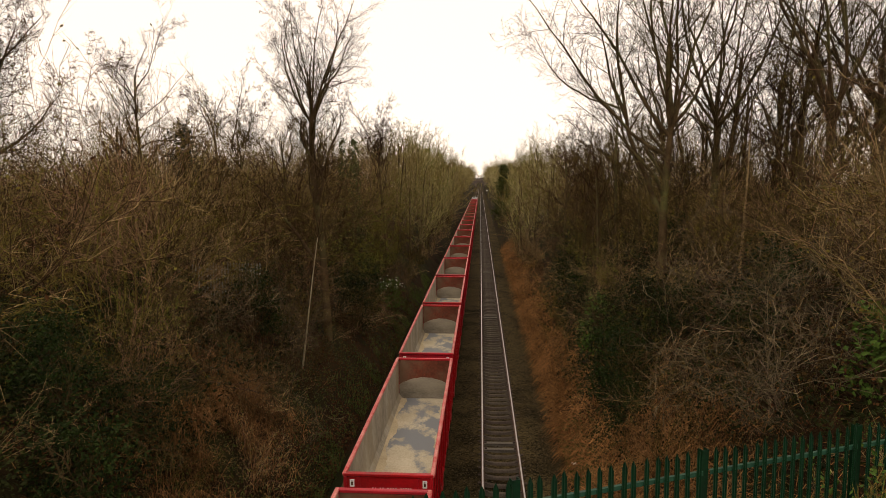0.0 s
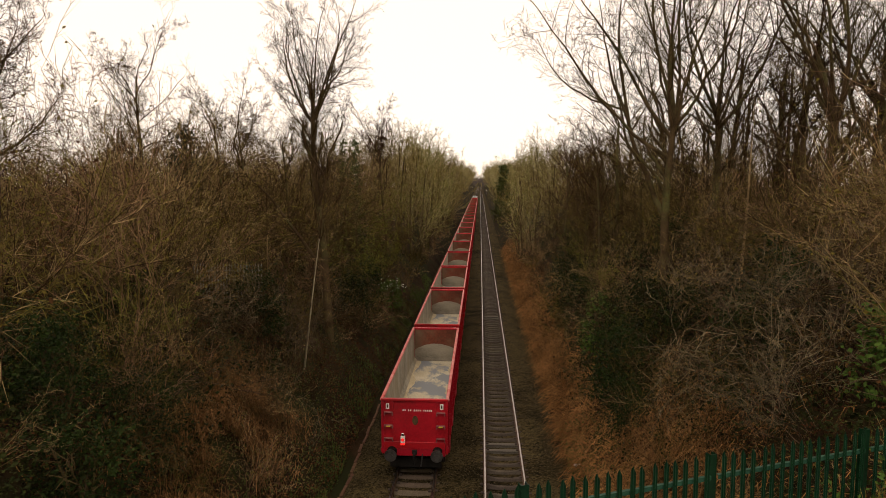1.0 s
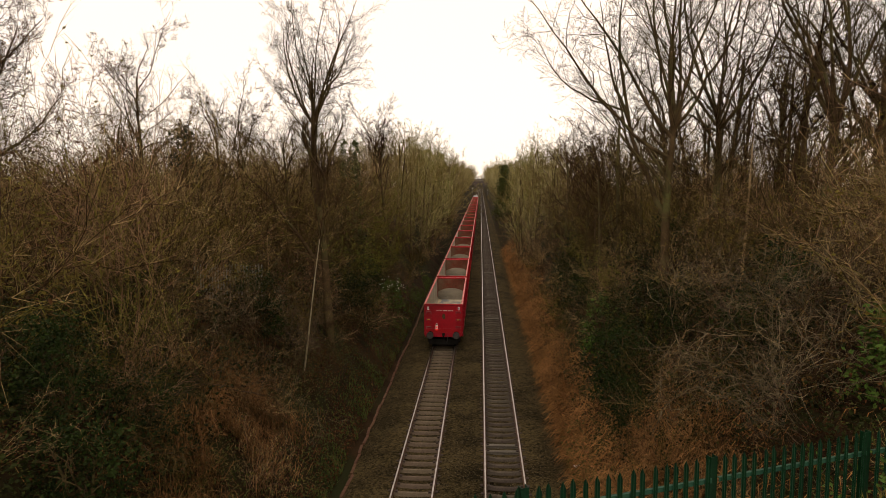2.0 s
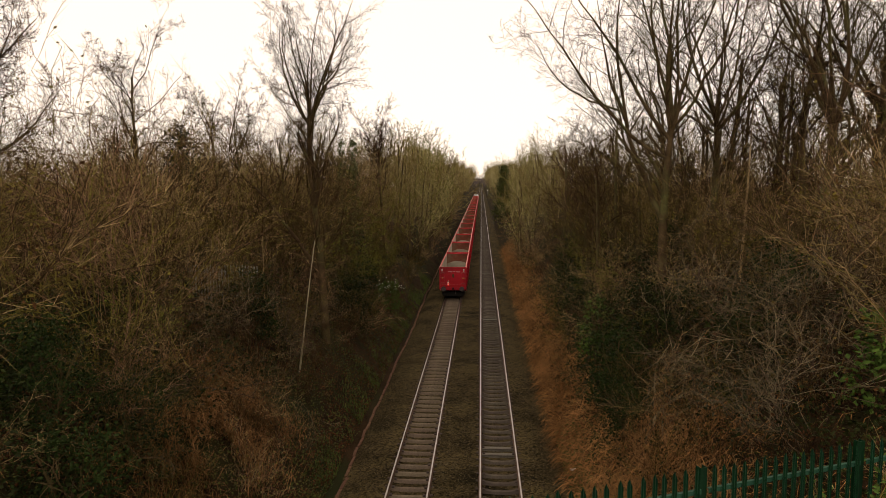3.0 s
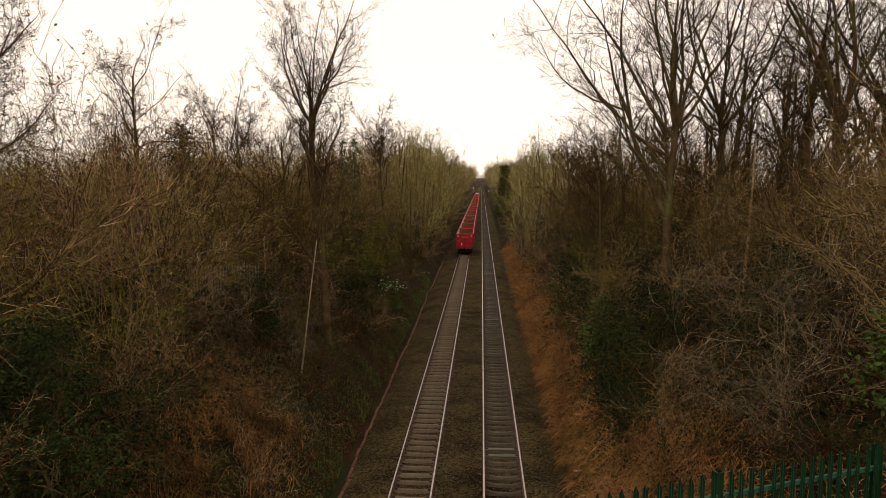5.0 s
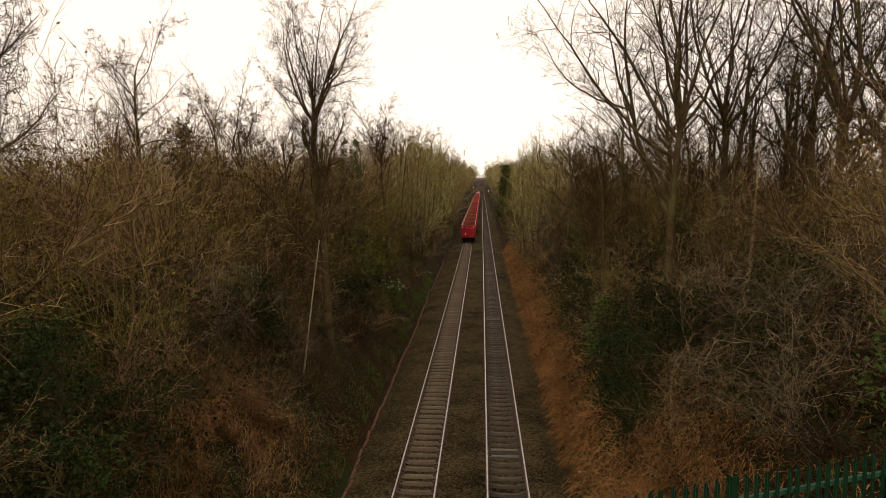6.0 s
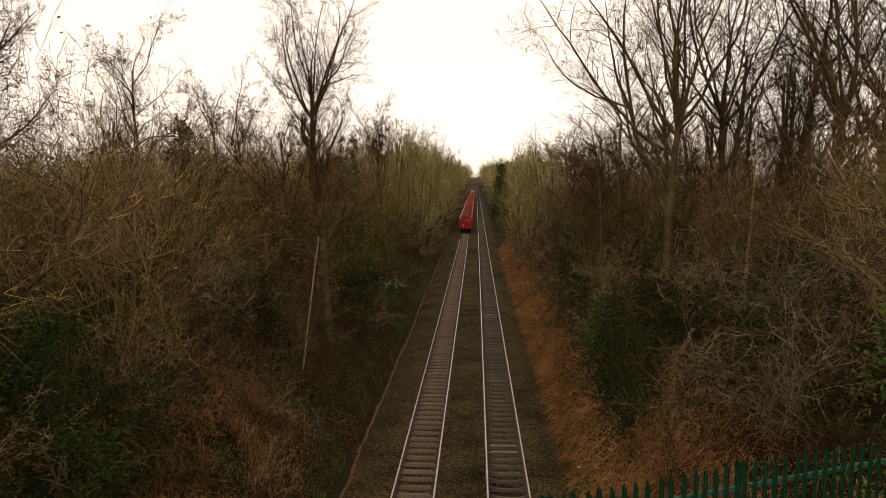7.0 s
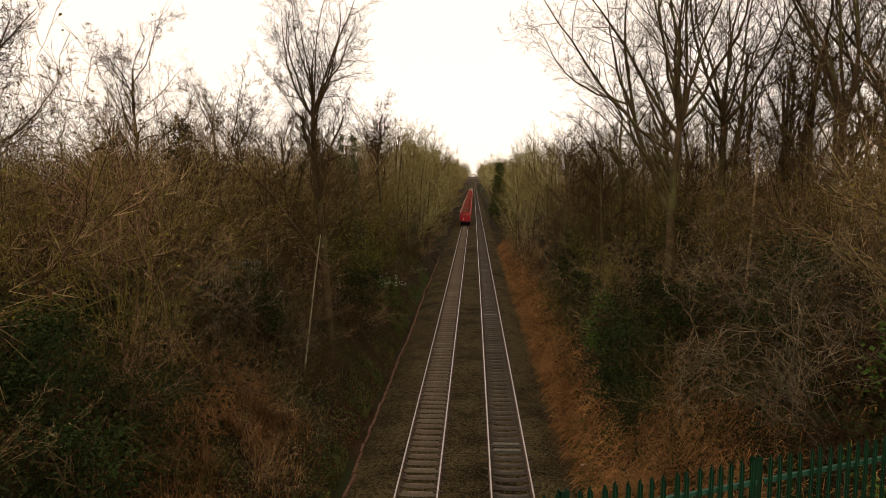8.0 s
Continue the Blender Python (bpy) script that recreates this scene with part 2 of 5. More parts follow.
def array_mesh(name, verts, faces, material, smooth=False):
    """A mesh from numpy arrays, all faces with the same number of corners."""
    me = bpy.data.meshes.new(name)
    verts, faces = np.asarray(verts, np.float32), np.asarray(faces, np.int32)
    k = faces.shape[1]
    me.vertices.add(len(verts))
    me.vertices.foreach_set("co", verts.ravel())
    me.loops.add(faces.size)
    me.loops.foreach_set("vertex_index", faces.ravel())
    me.polygons.add(len(faces))
    me.polygons.foreach_set("loop_start", np.arange(0, faces.size, k, dtype=np.int32))
    me.polygons.foreach_set("use_smooth", np.full(len(faces), smooth))
    me.update(calc_edges=True)
    me.materials.append(material)
    return me


def twig_points(name, segs, material):
    """Three-sided twigs, each drawn out to a point."""
    p0 = np.array([s[0] for s in segs], float)
    p1 = np.array([s[1] for s in segs], float)
    r = np.array([s[2] for s in segs])[:, None]
    d = p1 - p0
    d /= np.linalg.norm(d, axis=1, keepdims=True) + 1e-9
    ref = np.where(np.abs(d[:, 2:3]) < 0.9, [[0, 0, 1.0]], [[1.0, 0, 0]])
    u = np.cross(d, ref)
    u /= np.linalg.norm(u, axis=1, keepdims=True)
    w = np.cross(d, u)
    v = np.stack([p0 + u * r, p0 + (w * 0.87 - u * 0.5) * r, p0 + (-w * 0.87 - u * 0.5) * r, p1], 1).reshape(-1, 3)
    i = np.arange(len(segs))[:, None] * 4
    return array_mesh(name, v, np.concatenate([i + [0, 1, 3], i + [1, 2, 3], i + [2, 0, 3]]), material)


def tubes(name, segs, sides, material):
    """Tapered tubes, one for each segment (start, end, radius, radius)."""
    p0 = np.array([s[0] for s in segs], float)
    p1 = np.array([s[1] for s in segs], float)
    r0, r1 = np.array([s[2] for s in segs]), np.array([s[3] for s in segs])
    d = p1 - p0
    ln = np.linalg.norm(d, axis=1, keepdims=True) + 1e-9
    d /= ln
    ref = np.where(np.abs(d[:, 2:3]) < 0.9, [[0, 0, 1.0]], [[1.0, 0, 0]])
    u = np.cross(d, ref)
    u /= np.linalg.norm(u, axis=1, keepdims=True)
    w = np.cross(d, u)
    p1 = p1 + d * r1[:, None] * 0.3
    rings = []
    for p, r in ((p0, r0), (p1, r1)):
        for k in range(sides):
            a = 2 * math.pi * k / sides
            rings.append(p + (u * math.cos(a) + w * math.sin(a)) * r[:, None])
    v = np.stack(rings, 1).reshape(-1, 3)
    base = np.arange(len(segs))[:, None, None] * 2 * sides
    k = np.arange(sides)
    q = np.stack([k, (k + 1) % sides, sides + (k + 1) % sides, sides + k], 1)[None]
    return array_mesh(name, v, (base + q).reshape(-1, 4), material, smooth=sides > 4)


def leaves(name, centres, size, material, rng, flat=0.0, long=1.7):
    """Small pointed leaves at the given places, folded along the rib."""
    c = np.asarray(centres, float)
    n = len(c)
    a = rng.normal(size=(n, 3))
    b = rng.normal(size=(n, 3))
    a[:, 2] *= 1 - flat
    b[:, 2] *= 1 - flat
    a /= np.linalg.norm(a, axis=1, keepdims=True) + 1e-9
    b -= a * (a * b).sum(1, keepdims=True)
    b /= np.linalg.norm(b, axis=1, keepdims=True) + 1e-9
    s = (size * rng.uniform(0.6, 1.4, (n, 1))) / 2
    up = np.cross(a, b) * s * 0.3
    v = np.stack([c - a * s * long, c + b * s + up, c + a * s * long, c - b * s + up], 1).reshape(-1, 3)
    f = np.arange(n * 4).reshape(-1, 4)
    return array_mesh(name, v, f, material)


XR, XL = 0.09, -3.35          # the two track centres
GAUGE = 0.752                 # half the distance between rail centres


CLIMB = 0.010                 # the line climbs 1 in 100 away from the bridge


def rise(y):
    return CLIMB * (max(y, -40) - 24)


def land_rise(x, y):
    """The climb fades out away from the line."""
    f = min(1.0, max(0.0, (abs(x) - 18) / 50))
    return rise(y) * (1 - f * f * (3 - 2 * f))


def fbm(x, y, s):
    return noise.fractal(Vector((x * s, y * s, 3.7)), 1.0, 2.0, 3)


def ground_z(x, y):
    """The cutting: track bed, two steep banks and the land above."""
    if x > 2.75:
        d, k, top = x - 2.75, 1.12, 6.4
    elif x < -6.25:
        d, k, top = -6.25 - x, 1.1, 6.2
    else:
        return -0.48 + rise(y)
    up = d * k + 0.35 * fbm(x, y, 0.22) * min(1, d / 1.5)
    z = up if up < top - 1.2 else top - 1.2 * math.exp(-(up - top + 1.2) / 1.2)
    return -0.48 + land_rise(x, y) + z + (0.6 * fbm(x, y, 0.05) if d > 6 else 0)


# ======== the ground ========
def build_ground():
    xs = sorted({-2500, -1200, -600, -300, -160, -100, -70, *range(-54, -18, 4), *[-18 + 0.6 * i for i in range(20)], -6.25, -4, -1, 1.5, 2.75,
                 *[3.2 + 0.6 * i for i in range(20)], *range(16, 54, 4), 70, 100, 160, 300, 600, 1200, 2500})
    ys = sorted({-1500, -700, -300, -120, -60, -30, *[-14 + 1.0 * i for i in range(75)], *range(62, 140, 4), *range(140, 700, 20), 800, 1000, 1400, 2000, 3000, 4500})
    verts = [(x, y, ground_z(x, y)) for y in ys for x in xs]
    w = len(xs)
    faces = [(j * w + i, j * w + i + 1, (j + 1) * w + i + 1, (j + 1) * w + i) for j in range(len(ys) - 1) for i in range(w - 1)]
    g = new("ground", array_mesh("ground", verts, faces, M_GROUND, True))
    tagged(g, "brown leaf litter over the steep cutting banks", "ground", kind="structure")


def build_ballast():
    ys = [-40 + 0.5 * i for i in range(240)] + [80 + 6 * i for i in range(155)]
    prof = [(-6.2, -0.50), (-5.75, -0.34), (-5.1, -0.17), (-4.6, -0.11), (-4.2, -0.125), (-4.0, -0.25), (-3.35, -0.27), (-2.7, -0.25), (-2.5, -0.125), (-2.1, -0.11), (-1.6, -0.19),
            (-1.18, -0.11), (-0.76, -0.125), (-0.58, -0.25), (0.09, -0.28), (0.76, -0.25), (0.94, -0.125), (1.37, -0.11), (1.9, -0.17), (2.4, -0.36), (2.85, -0.52)]
    rng = random.Random(5)
    verts = [(x + rng.uniform(-0.03, 0.03), y, z + rise(y) + rng.uniform(-0.02, 0.012)) for y in ys for x, z in prof]
    w = len(prof)
    faces = [(j * w + i, j * w + i + 1, (j + 1) * w + i + 1, (j + 1) * w + i) for j in range(len(ys) - 1) for i in range(w - 1)]
    b = new("ballast_bed", array_mesh("ballast_bed", verts, faces, M_BALLAST, True))
    tagged(b, "grey-brown crushed stone ballast under both tracks", "ballast", kind="structure")
    # loose stones lying on the bed
    r = np.random.default_rng(3)
    n = 15000
    px = r.uniform(-6.1, 2.7, n)
    py = 18 + 42 * r.random(n) ** 1.5
    pz = np.interp(px, [p[0] for p in prof], [p[1] for p in prof]) + 0.004 + CLIMB * (py - 24)
    size = r.uniform(0.018, 0.042, n)
    octa = np.array([(1, 0, 0), (0, 1, 0), (-1, 0, 0), (0, -1, 0), (0, 0, 0.8), (0, 0, -0.8)], float)
    v = octa[None] * size[:, None, None] * r.uniform(0.6, 1.3, (n, 6, 1))
    a = r.uniform(0, 6.28, n)
    c, s = np.cos(a)[:, None], np.sin(a)[:, None]
    v = np.stack([v[..., 0] * c - v[..., 1] * s, v[..., 0] * s + v[..., 1] * c, v[..., 2]], -1) + np.stack([px, py, pz], -1)[:, None]
    tri = np.array([(0, 1, 4), (1, 2, 4), (2, 3, 4), (3, 0, 4), (1, 0, 5), (2, 1, 5), (3, 2, 5), (0, 3, 5)])
    st = new("ballast_stones", array_mesh("ballast_stones", v.reshape(-1, 3), (np.arange(n)[:, None, None] * 6 + tri[None]).reshape(-1, 3), M_STONE))
    tagged(st, "loose angular grey-brown ballast stones", "stones", kind="stuff")


# ======== tracks ========
RAIL_ENDS = [-40, 1000]


def rail_mesh(side):
    bm = bmesh.new()
    sweep(bm, [(-0.07, -0.155), (0.07, -0.155), (0.07, -0.145), (0.012, -0.125), (0.012, -0.045), (0.034, -0.035), (0.034, -0.004),
               (-0.034, -0.004), (-0.034, -0.035), (-0.012, -0.045), (-0.012, -0.125), (-0.07, -0.145)], RAIL_ENDS)
    me = mesh_of("rail", bm, M_RAILRUST)
    return me


def sleeper_mesh(kind):
    bm = bmesh.new()
    h = 1.25
    if kind == "timber":
        box(bm, -1.3, 1.3, -0.125, 0.125, -0.29, -0.155, 0.012)
    elif kind == "flat":
        prism_x = [(-h, -0.15), (-0.3, -0.162), (0.3, -0.162), (h, -0.15)]
        for (xa, za), (xb, zb) in zip(prism_x, prism_x[1:]):
            v = [bm.verts.new(p) for p in ((xa, -0.062, za), (xb, -0.062, zb), (xb, 0.062, zb), (xa, 0.062, za), (xa, -0.13, -0.3), (xb, -0.14, -0.3), (xb, 0.14, -0.3), (xa, 0.14, -0.3))]
            for q in ((0, 1, 2, 3), (0, 4, 5, 1), (2, 6, 7, 3), (0, 3, 7, 4), (1, 5, 6, 2)):
                bm.faces.new([v[i] for i in q])
    else:
        pts = [(-h, -0.17), (-0.98, -0.14), (-0.52, -0.14), (-0.28, -0.18), (0.28, -0.18), (0.52, -0.14), (0.98, -0.14), (h, -0.17)]
        for (xa, za), (xb, zb) in zip(pts, pts[1:]):
            v = [bm.verts.new(p) for p in ((xa, -0.07, za), (xb, -0.07, zb), (xb, 0.07, zb), (xa, 0.07, za), (xa, -0.13, -0.32), (xb, -0.14, -0.32), (xb, 0.14, -0.32), (xa, 0.14, -0.32))]
            for q in ((0, 1, 2, 3), (0, 4, 5, 1), (2, 6, 7, 3)):
                bm.faces.new([v[i] for i in q])
    for sx in (-1, 1):
        for o in (-0.13, 0.13):
            box(bm, sx * GAUGE + o - 0.05, sx * GAUGE + o + 0.05, -0.06, 0.06, -0.16, -0.095, mi=1)
    bmesh.ops.remove_doubles(bm, verts=bm.verts, dist=0.0005)
    return mesh_of("sleeper", bm, {"timber": M_TIMBER, "flat": M_SLEEPER, "dip": M_SLEEPER_DK}[kind], M_CLIP)


def build_track(x, kind, pitch, label, seed):
    rng = random.Random(seed)
    tr = new("railway_track")
    tr.location = (x, 0, 0)
    tagged(tr, label, "railway track", "pair of tracks", "structure")
    me = rail_mesh(0)
    for s in (-GAUGE, GAUGE):
        rail = new("rail", me)
        rail.parent, rail.location = tr, (s, 0, 0)
        bm = bmesh.new()
        sweep(bm, [(-0.028, -0.0042), (0.028, -0.0042), (0.028, 0.0), (-0.028, 0.0)], RAIL_ENDS)
        part("running_surface", bm, M_RAILTOP, rail, "polished bright steel running surface")
    main, wood = sleeper_mesh(kind), sleeper_mesh("timber")
    y, n = 16.0, 0
    while n < 290:
        ob = new("sleeper", wood if kind == "dip" and (n % 41) in (17, 18) else main)
        ob.parent, ob.location = tr, (rng.uniform(-0.02, 0.02), y + rng.uniform(-0.03, 0.03), rise(y) + rng.uniform(-0.012, 0.006))
        ob.rotation_euler = (0, 0, rng.uniform(-0.008, 0.008))
        y, n = y + pitch, n + 1
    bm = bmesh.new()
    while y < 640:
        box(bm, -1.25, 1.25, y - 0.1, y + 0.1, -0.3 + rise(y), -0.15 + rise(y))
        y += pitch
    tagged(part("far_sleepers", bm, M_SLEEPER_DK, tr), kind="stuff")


def build_trough():
    """Rust-stained edging and cable route beside the left track."""
    rng = random.Random(9)
    tr = new("cable_trough")
    tagged(tr, "rust-stained concrete cable trough along the ballast edge", "cable trough")
    me = []
    for k in range(4):
        bm = bmesh.new()
        box(bm, -0.05, 0.05, 0, 0.985, -0.14, 0.02, 0.012)
        box(bm, -0.06, 0.06, 0.01, 0.975, 0.021, 0.05, 0.008)
        me.append(mesh_of("trough_lid", bm, M_TROUGH))
    y = 14.0
    for i in range(120):
        ob = new("trough_lid", me[i % 4])
        x = -6.02 - 0.16 * fbm(1, y, 0.15) - 0.005 * (y - 25)
        ob.parent, ob.location = tr, (x, y, -0.40 + rise(y) + rng.uniform(-0.02, 0.02))
        ob.rotation_euler = (rng.uniform(-0.03, 0.03), rng.uniform(-0.2, 0.1), 0.02 * math.sin(y * 0.7) + rng.uniform(-0.05, 0.05))
        y += 1.0


# ======== train ========
WAGON = 12.8
REAR0, SPEED, SLOWING = 4.7, 19.3, 0.07
HALF, RIM = 1.30, 3.12
BODY = 11.95


def bars_of_writing(bm, x, z, widths, h, y):
    for w in widths:
        if w > 0:
            box(bm, x, x + w, y - 0.004, y, z, z + h)
        x += abs(w) + 0.035


def build_wagon():
    w = new("open_wagon")
    tagged(w, "red steel open box wagon, empty, sandy residue inside", "freight wagon", "wagons of the train")
    L, t, fl = BODY, 0.07, 1.22
    # side walls: plate, pressed ribs, sloping foot inside
    for s in (-1, 1):
        bm = bmesh.new()
        xo, xi = s * (HALF - 0.04), s * (HALF - 0.04 - t)
        box(bm, min(xo, xi + s * 0.035), max(xo, xi + s * 0.035), 0.06, L - 0.06, 1.05, RIM - 0.1, 0.0)
        for k in range(11):
            y = 0.35 + k * (L - 0.7) / 10
            box(bm, min(xo, xo + s * 0.06), max(xo, xo + s * 0.06), y - 0.06, y + 0.06, 1.0, RIM - 0.12, 0.012)
        box(bm, min(xo, xo + s * 0.05), max(xo, xo + s * 0.05), 0.06, L - 0.06, 0.98, 1.14, 0.01)
        for y in (1.2, 4.0, 7.9, 10.7):
            box(bm, min(xo, xo + s * 0.05), max(xo, xo + s * 0.05), y - 0.35, y + 0.35, 0.66, 0.96, 0.01)
        side = part("side_wall", bm, M_RED, w)
        bm = bmesh.new()
        a = xi + s * 0.03
        box(bm, min(xi, a), max(xi, a), t, L - t, fl, RIM - 0.1)
        part("inner_lining", bm, M_INWALL, side, "dusty scoured grey steel lining")
        bm = bmesh.new()
        prism(bm, [(xi, fl), (xi - s * 0.16, fl + 0.005), (xi - s * 0.02, fl + 0.22), (xi, fl + 0.24)], t + 0.02, L - t - 0.02)
        part("foot_fillet", bm, M_INWALL, side)
        bm = bmesh.new()
        c = s * (HALF - 0.055)
        box(bm, c - 0.062, c + 0.062, 0.0, L, RIM - 0.1, RIM, 0.022)
        part("top_rail", bm, M_RIM, w, "top rail worn to pale red")
    # ends
    for e, y0 in ((-1, 0.0), (1, L)):
        bm = bmesh.new()
        d = -e
        def yb(a, b):
            return (min(y0 + d * a, y0 + d * b), max(y0 + d * a, y0 + d * b))
        box(bm, -HALF + 0.11, HALF - 0.11, *yb(0.05, 0.085), 1.42, RIM - 0.1)
        end = part("end_wall", bm, M_RED, w)
        for s in (-1, 1):
            bm = bmesh.new()
            x0, x1 = sorted((s * (HALF - 0.03), s * (HALF - 0.12)))
            box(bm, x0, x1, *yb(0.0, 0.14), 0.95, RIM - 0.1, 0.012)
            part("corner_pillar", bm, M_RED, end)
            bm = bmesh.new()
            x0, x1 = sorted((s * 0.80, s * 0.86))
            box(bm, x0, x1, *yb(0.015, 0.052), 1.445, RIM - 0.12, 0.008)
            part("stiffener", bm, M_RED, end)
        bm = bmesh.new()
        box(bm, -HALF + 0.125, HALF - 0.125, *yb(0.0, 0.08), 1.15, 1.42, 0.012)
        part("cross_member", bm, M_RED, end)
        bm = bmesh.new()
        box(bm, -HALF + 0.125, HALF - 0.125, *yb(0.03, 0.2), 0.86, 1.14, 0.015)
        part("headstock", bm, M_RED, end)
        bm = bmesh.new()
        box(bm, -HALF + 0.13, HALF - 0.13, *yb(0.086, 0.10), fl, RIM - 0.1)
        part("upper_lining", bm, M_INEND, end, "rust-red upper lining")
        bm = bmesh.new()
        n = 14
        hump = [(-HALF + 0.13 + i * (2 * HALF - 0.26) / n, 1.86 + 0.36 * math.sin(math.pi * i / n) ** 0.8 + 0.012 * math.sin(i * 2.3)) for i in range(n + 1)]
        prism(bm, [(HALF - 0.13, fl), (-HALF + 0.13, fl)] + hump, *yb(0.101, 0.118))
        part("dust_crust", bm, M_CRUST, end, "pale dust crust with a heaped outline")
        bm = bmesh.new()
        box(bm, -HALF + 0.02, HALF - 0.02, *yb(-0.01, 0.13), RIM - 0.105, RIM - 0.004, 0.02)
        part("end_rail", bm, M_RED, end)
        for s in (-1, 1):
            for z in (RIM - 0.55, RIM - 1.06, RIM - 1.57):
                bm = bmesh.new()
                x0, x1 = sorted((s * (HALF - 0.14), s * (HALF - 0.47)))
                box(bm, x0, x1, *yb(-0.07, 0.04), z, z + 0.035, 0.01)
                box(bm, x0, x0 + 0.03, *yb(-0.06, 0.05), z - 0.1, z, 0.0)
                box(bm, x1 - 0.03, x1, *yb(-0.06, 0.05), z - 0.1, z, 0.0)
                st = part("end_step", bm, M_STEP, end, "scuffed red steel step")
                if abs(z - RIM + 1.06) < 0.01:
                    bm = bmesh.new()
                    box(bm, (x0 + x1) / 2 - 0.08, (x0 + x1) / 2 + 0.08, *yb(-0.075, -0.071), z - 0.03, z + 0.02)
                    part("yellow_tab", bm, M_YELLOW, st)
            bm = bmesh.new()
            x = s * (HALF - 0.27)
            box(bm, x - 0.065, x + 0.065, *yb(0.03, 0.048), RIM - 0.42, RIM - 0.2, 0.004)
            pl = part("label_plate", bm, M_WHITE, end, "small off-white label plate")
            bm = bmesh.new()
            box(bm, x - 0.028, x + 0.028, *yb(0.024, 0.029), RIM - 0.37, RIM - 0.27)
            box(bm, x - 0.012, x + 0.012, *yb(0.024, 0.029), RIM - 0.262, RIM - 0.235)
            part("label_mark", bm, M_DARKMARK, pl)
            bm = bmesh.new()
            cyl(bm, (s * 0.87, y0 + e * 0.14, 1.06), (0, 1, 0), 0.12, 0.34)
            cyl(bm, (s * 0.87, y0 - e * 0.02, 1.06), (0, 1, 0), 0.19, 0.06)
            bf = part("buffer", bm, M_BLACK, w)
            bm = bmesh.new()
            cyl(bm, (s * 0.87, y0 + e * 0.37, 1.06), (0, 1, 0), 0.085, 0.2)
            cyl(bm, (s * 0.87, y0 + e * 0.43, 1.06), (0, 1, 0), 0.235, 0.035, 18)
            part("buffer_head", bm, M_STEEL, bf, "greasy grey steel buffer head")
        bm = bmesh.new()
        bars = [0.045, 0.045, -0.03, 0.045, 0.045, -0.03, 0.045, 0.045, 0.045, 0.045, -0.03, 0.045, 0.045, 0.045, 0.02, 0.045]
        if e < 0:
            bars_of_writing(bm, -0.46, RIM - 0.5, [b * 0.9 for b in bars], 0.065, y0 + 0.05)
            part("number_bars", bm, M_WHITE, end, "white painted number row")
            bm = bmesh.new()
            cyl(bm, (0.02, y0 + 0.048, RIM - 0.86), (0, 1, 0), 0.11, 0.006, 16)
            for v in bm.verts:
                v.co.z = RIM - 0.86 + (v.co.z - RIM + 0.86) * 1.7
            part("faded_emblem", bm, M_DARKMARK, end, "dark faded oval mark")
        else:
            bm.free()
        bm = bmesh.new()
        box(bm, -0.09, 0.09, *yb(-0.08, 0.03), 0.95, 1.12, 0.02)
        cyl(bm, (0, y0 + e * 0.2, 0.95), (0, 0.5, 1), 0.04, 0.32, 8)
        cyl(bm, (0.05, y0 + e * 0.26, 0.72), (0.2, 0, 1), 0.03, 0.3, 8)
        box(bm, -0.05, 0.05, *yb(-0.34, -0.06), 0.98, 1.06, 0.015)
        hk = part("coupling", bm, M_BLACK, w)
        bm = bmesh.new()
        for i in range(5):
            cyl(bm, (0.3 - i * 0.012, y0 + e * 0.1, 0.95 - i * 0.1), (0.12, 0, 1), 0.022, 0.11, 8)
        part("brake_hose", bm, M_STEEL, hk, "pale rubber brake hose")
    # floor
    bm = bmesh.new()
    box(bm, -HALF + 0.11, HALF - 0.11, 0.09, L - 0.09, fl - 0.07, fl)
    floor = part("floor_plate", bm, M_FLOOR, w, "scoured grey floor with tan sand patches")
    # sand left along both feet of the walls
    rng = random.Random(4)
    for sx in (-1, 1):
        bm = bmesh.new()
        n = 60
        rows = []
        for i in range(n + 1):
            y = 0.2 + (L - 0.4) * i / n
            wd = 0.14 + 0.1 * math.sin(i * 0.37 + sx) + 0.09 * rng.random()
            rows.append([bm.verts.new((sx * (1.06 - u * wd), y, fl + 0.003 + h)) for u, h in ((0, 0.05), (0.4, 0.035), (1, 0.0))])
        for a, b in zip(rows, rows[1:]):
            for q in range(2):
                bm.faces.new((a[q], a[q + 1], b[q + 1], b[q]))
        part("sand_drift", bm, M_SAND, floor, "thin tan sand drift")
    # underframe and bogies
    bm = bmesh.new()
    box(bm, -0.5, 0.5, 0.2, L - 0.2, 0.78, fl - 0.08)
    for s in (-1, 1):
        box(bm, s * 1.05 - 0.08, s * 1.05 + 0.08, 0.2, L - 0.2, 0.86, fl - 0.08)
    part("underframe", bm, M_BLACK, w)
    for yc in (1.85, L - 1.85):
        bm = bmesh.new()
        for s in (-1, 1):
            box(bm, s * 1.0 - 0.07, s * 1.0 + 0.07, yc - 1.35, yc + 1.35, 0.42, 0.66, 0.03)
            for dy in (-0.9, 0.9):
                box(bm, s * 1.0 - 0.12, s * 1.0 + 0.12, yc + dy - 0.15, yc + dy + 0.15, 0.30, 0.6, 0.03)
        box(bm, -1.0, 1.0, yc - 0.2, yc + 0.2, 0.45, 0.78, 0.03)
        # end transoms and brake beams, added so the shaded underside reads black
        for e in (-1, 1):
            box(bm, -1.0, 1.0, yc + e * 1.42 - 0.06, yc + e * 1.42 + 0.06, 0.24, 0.64, 0.03)
            box(bm, -0.72, 0.72, yc + e * 0.42 - 0.05, yc + e * 0.42 + 0.05, 0.3, 0.46, 0.02)
        bg = part("bogie", bm, M_BLACK, w)
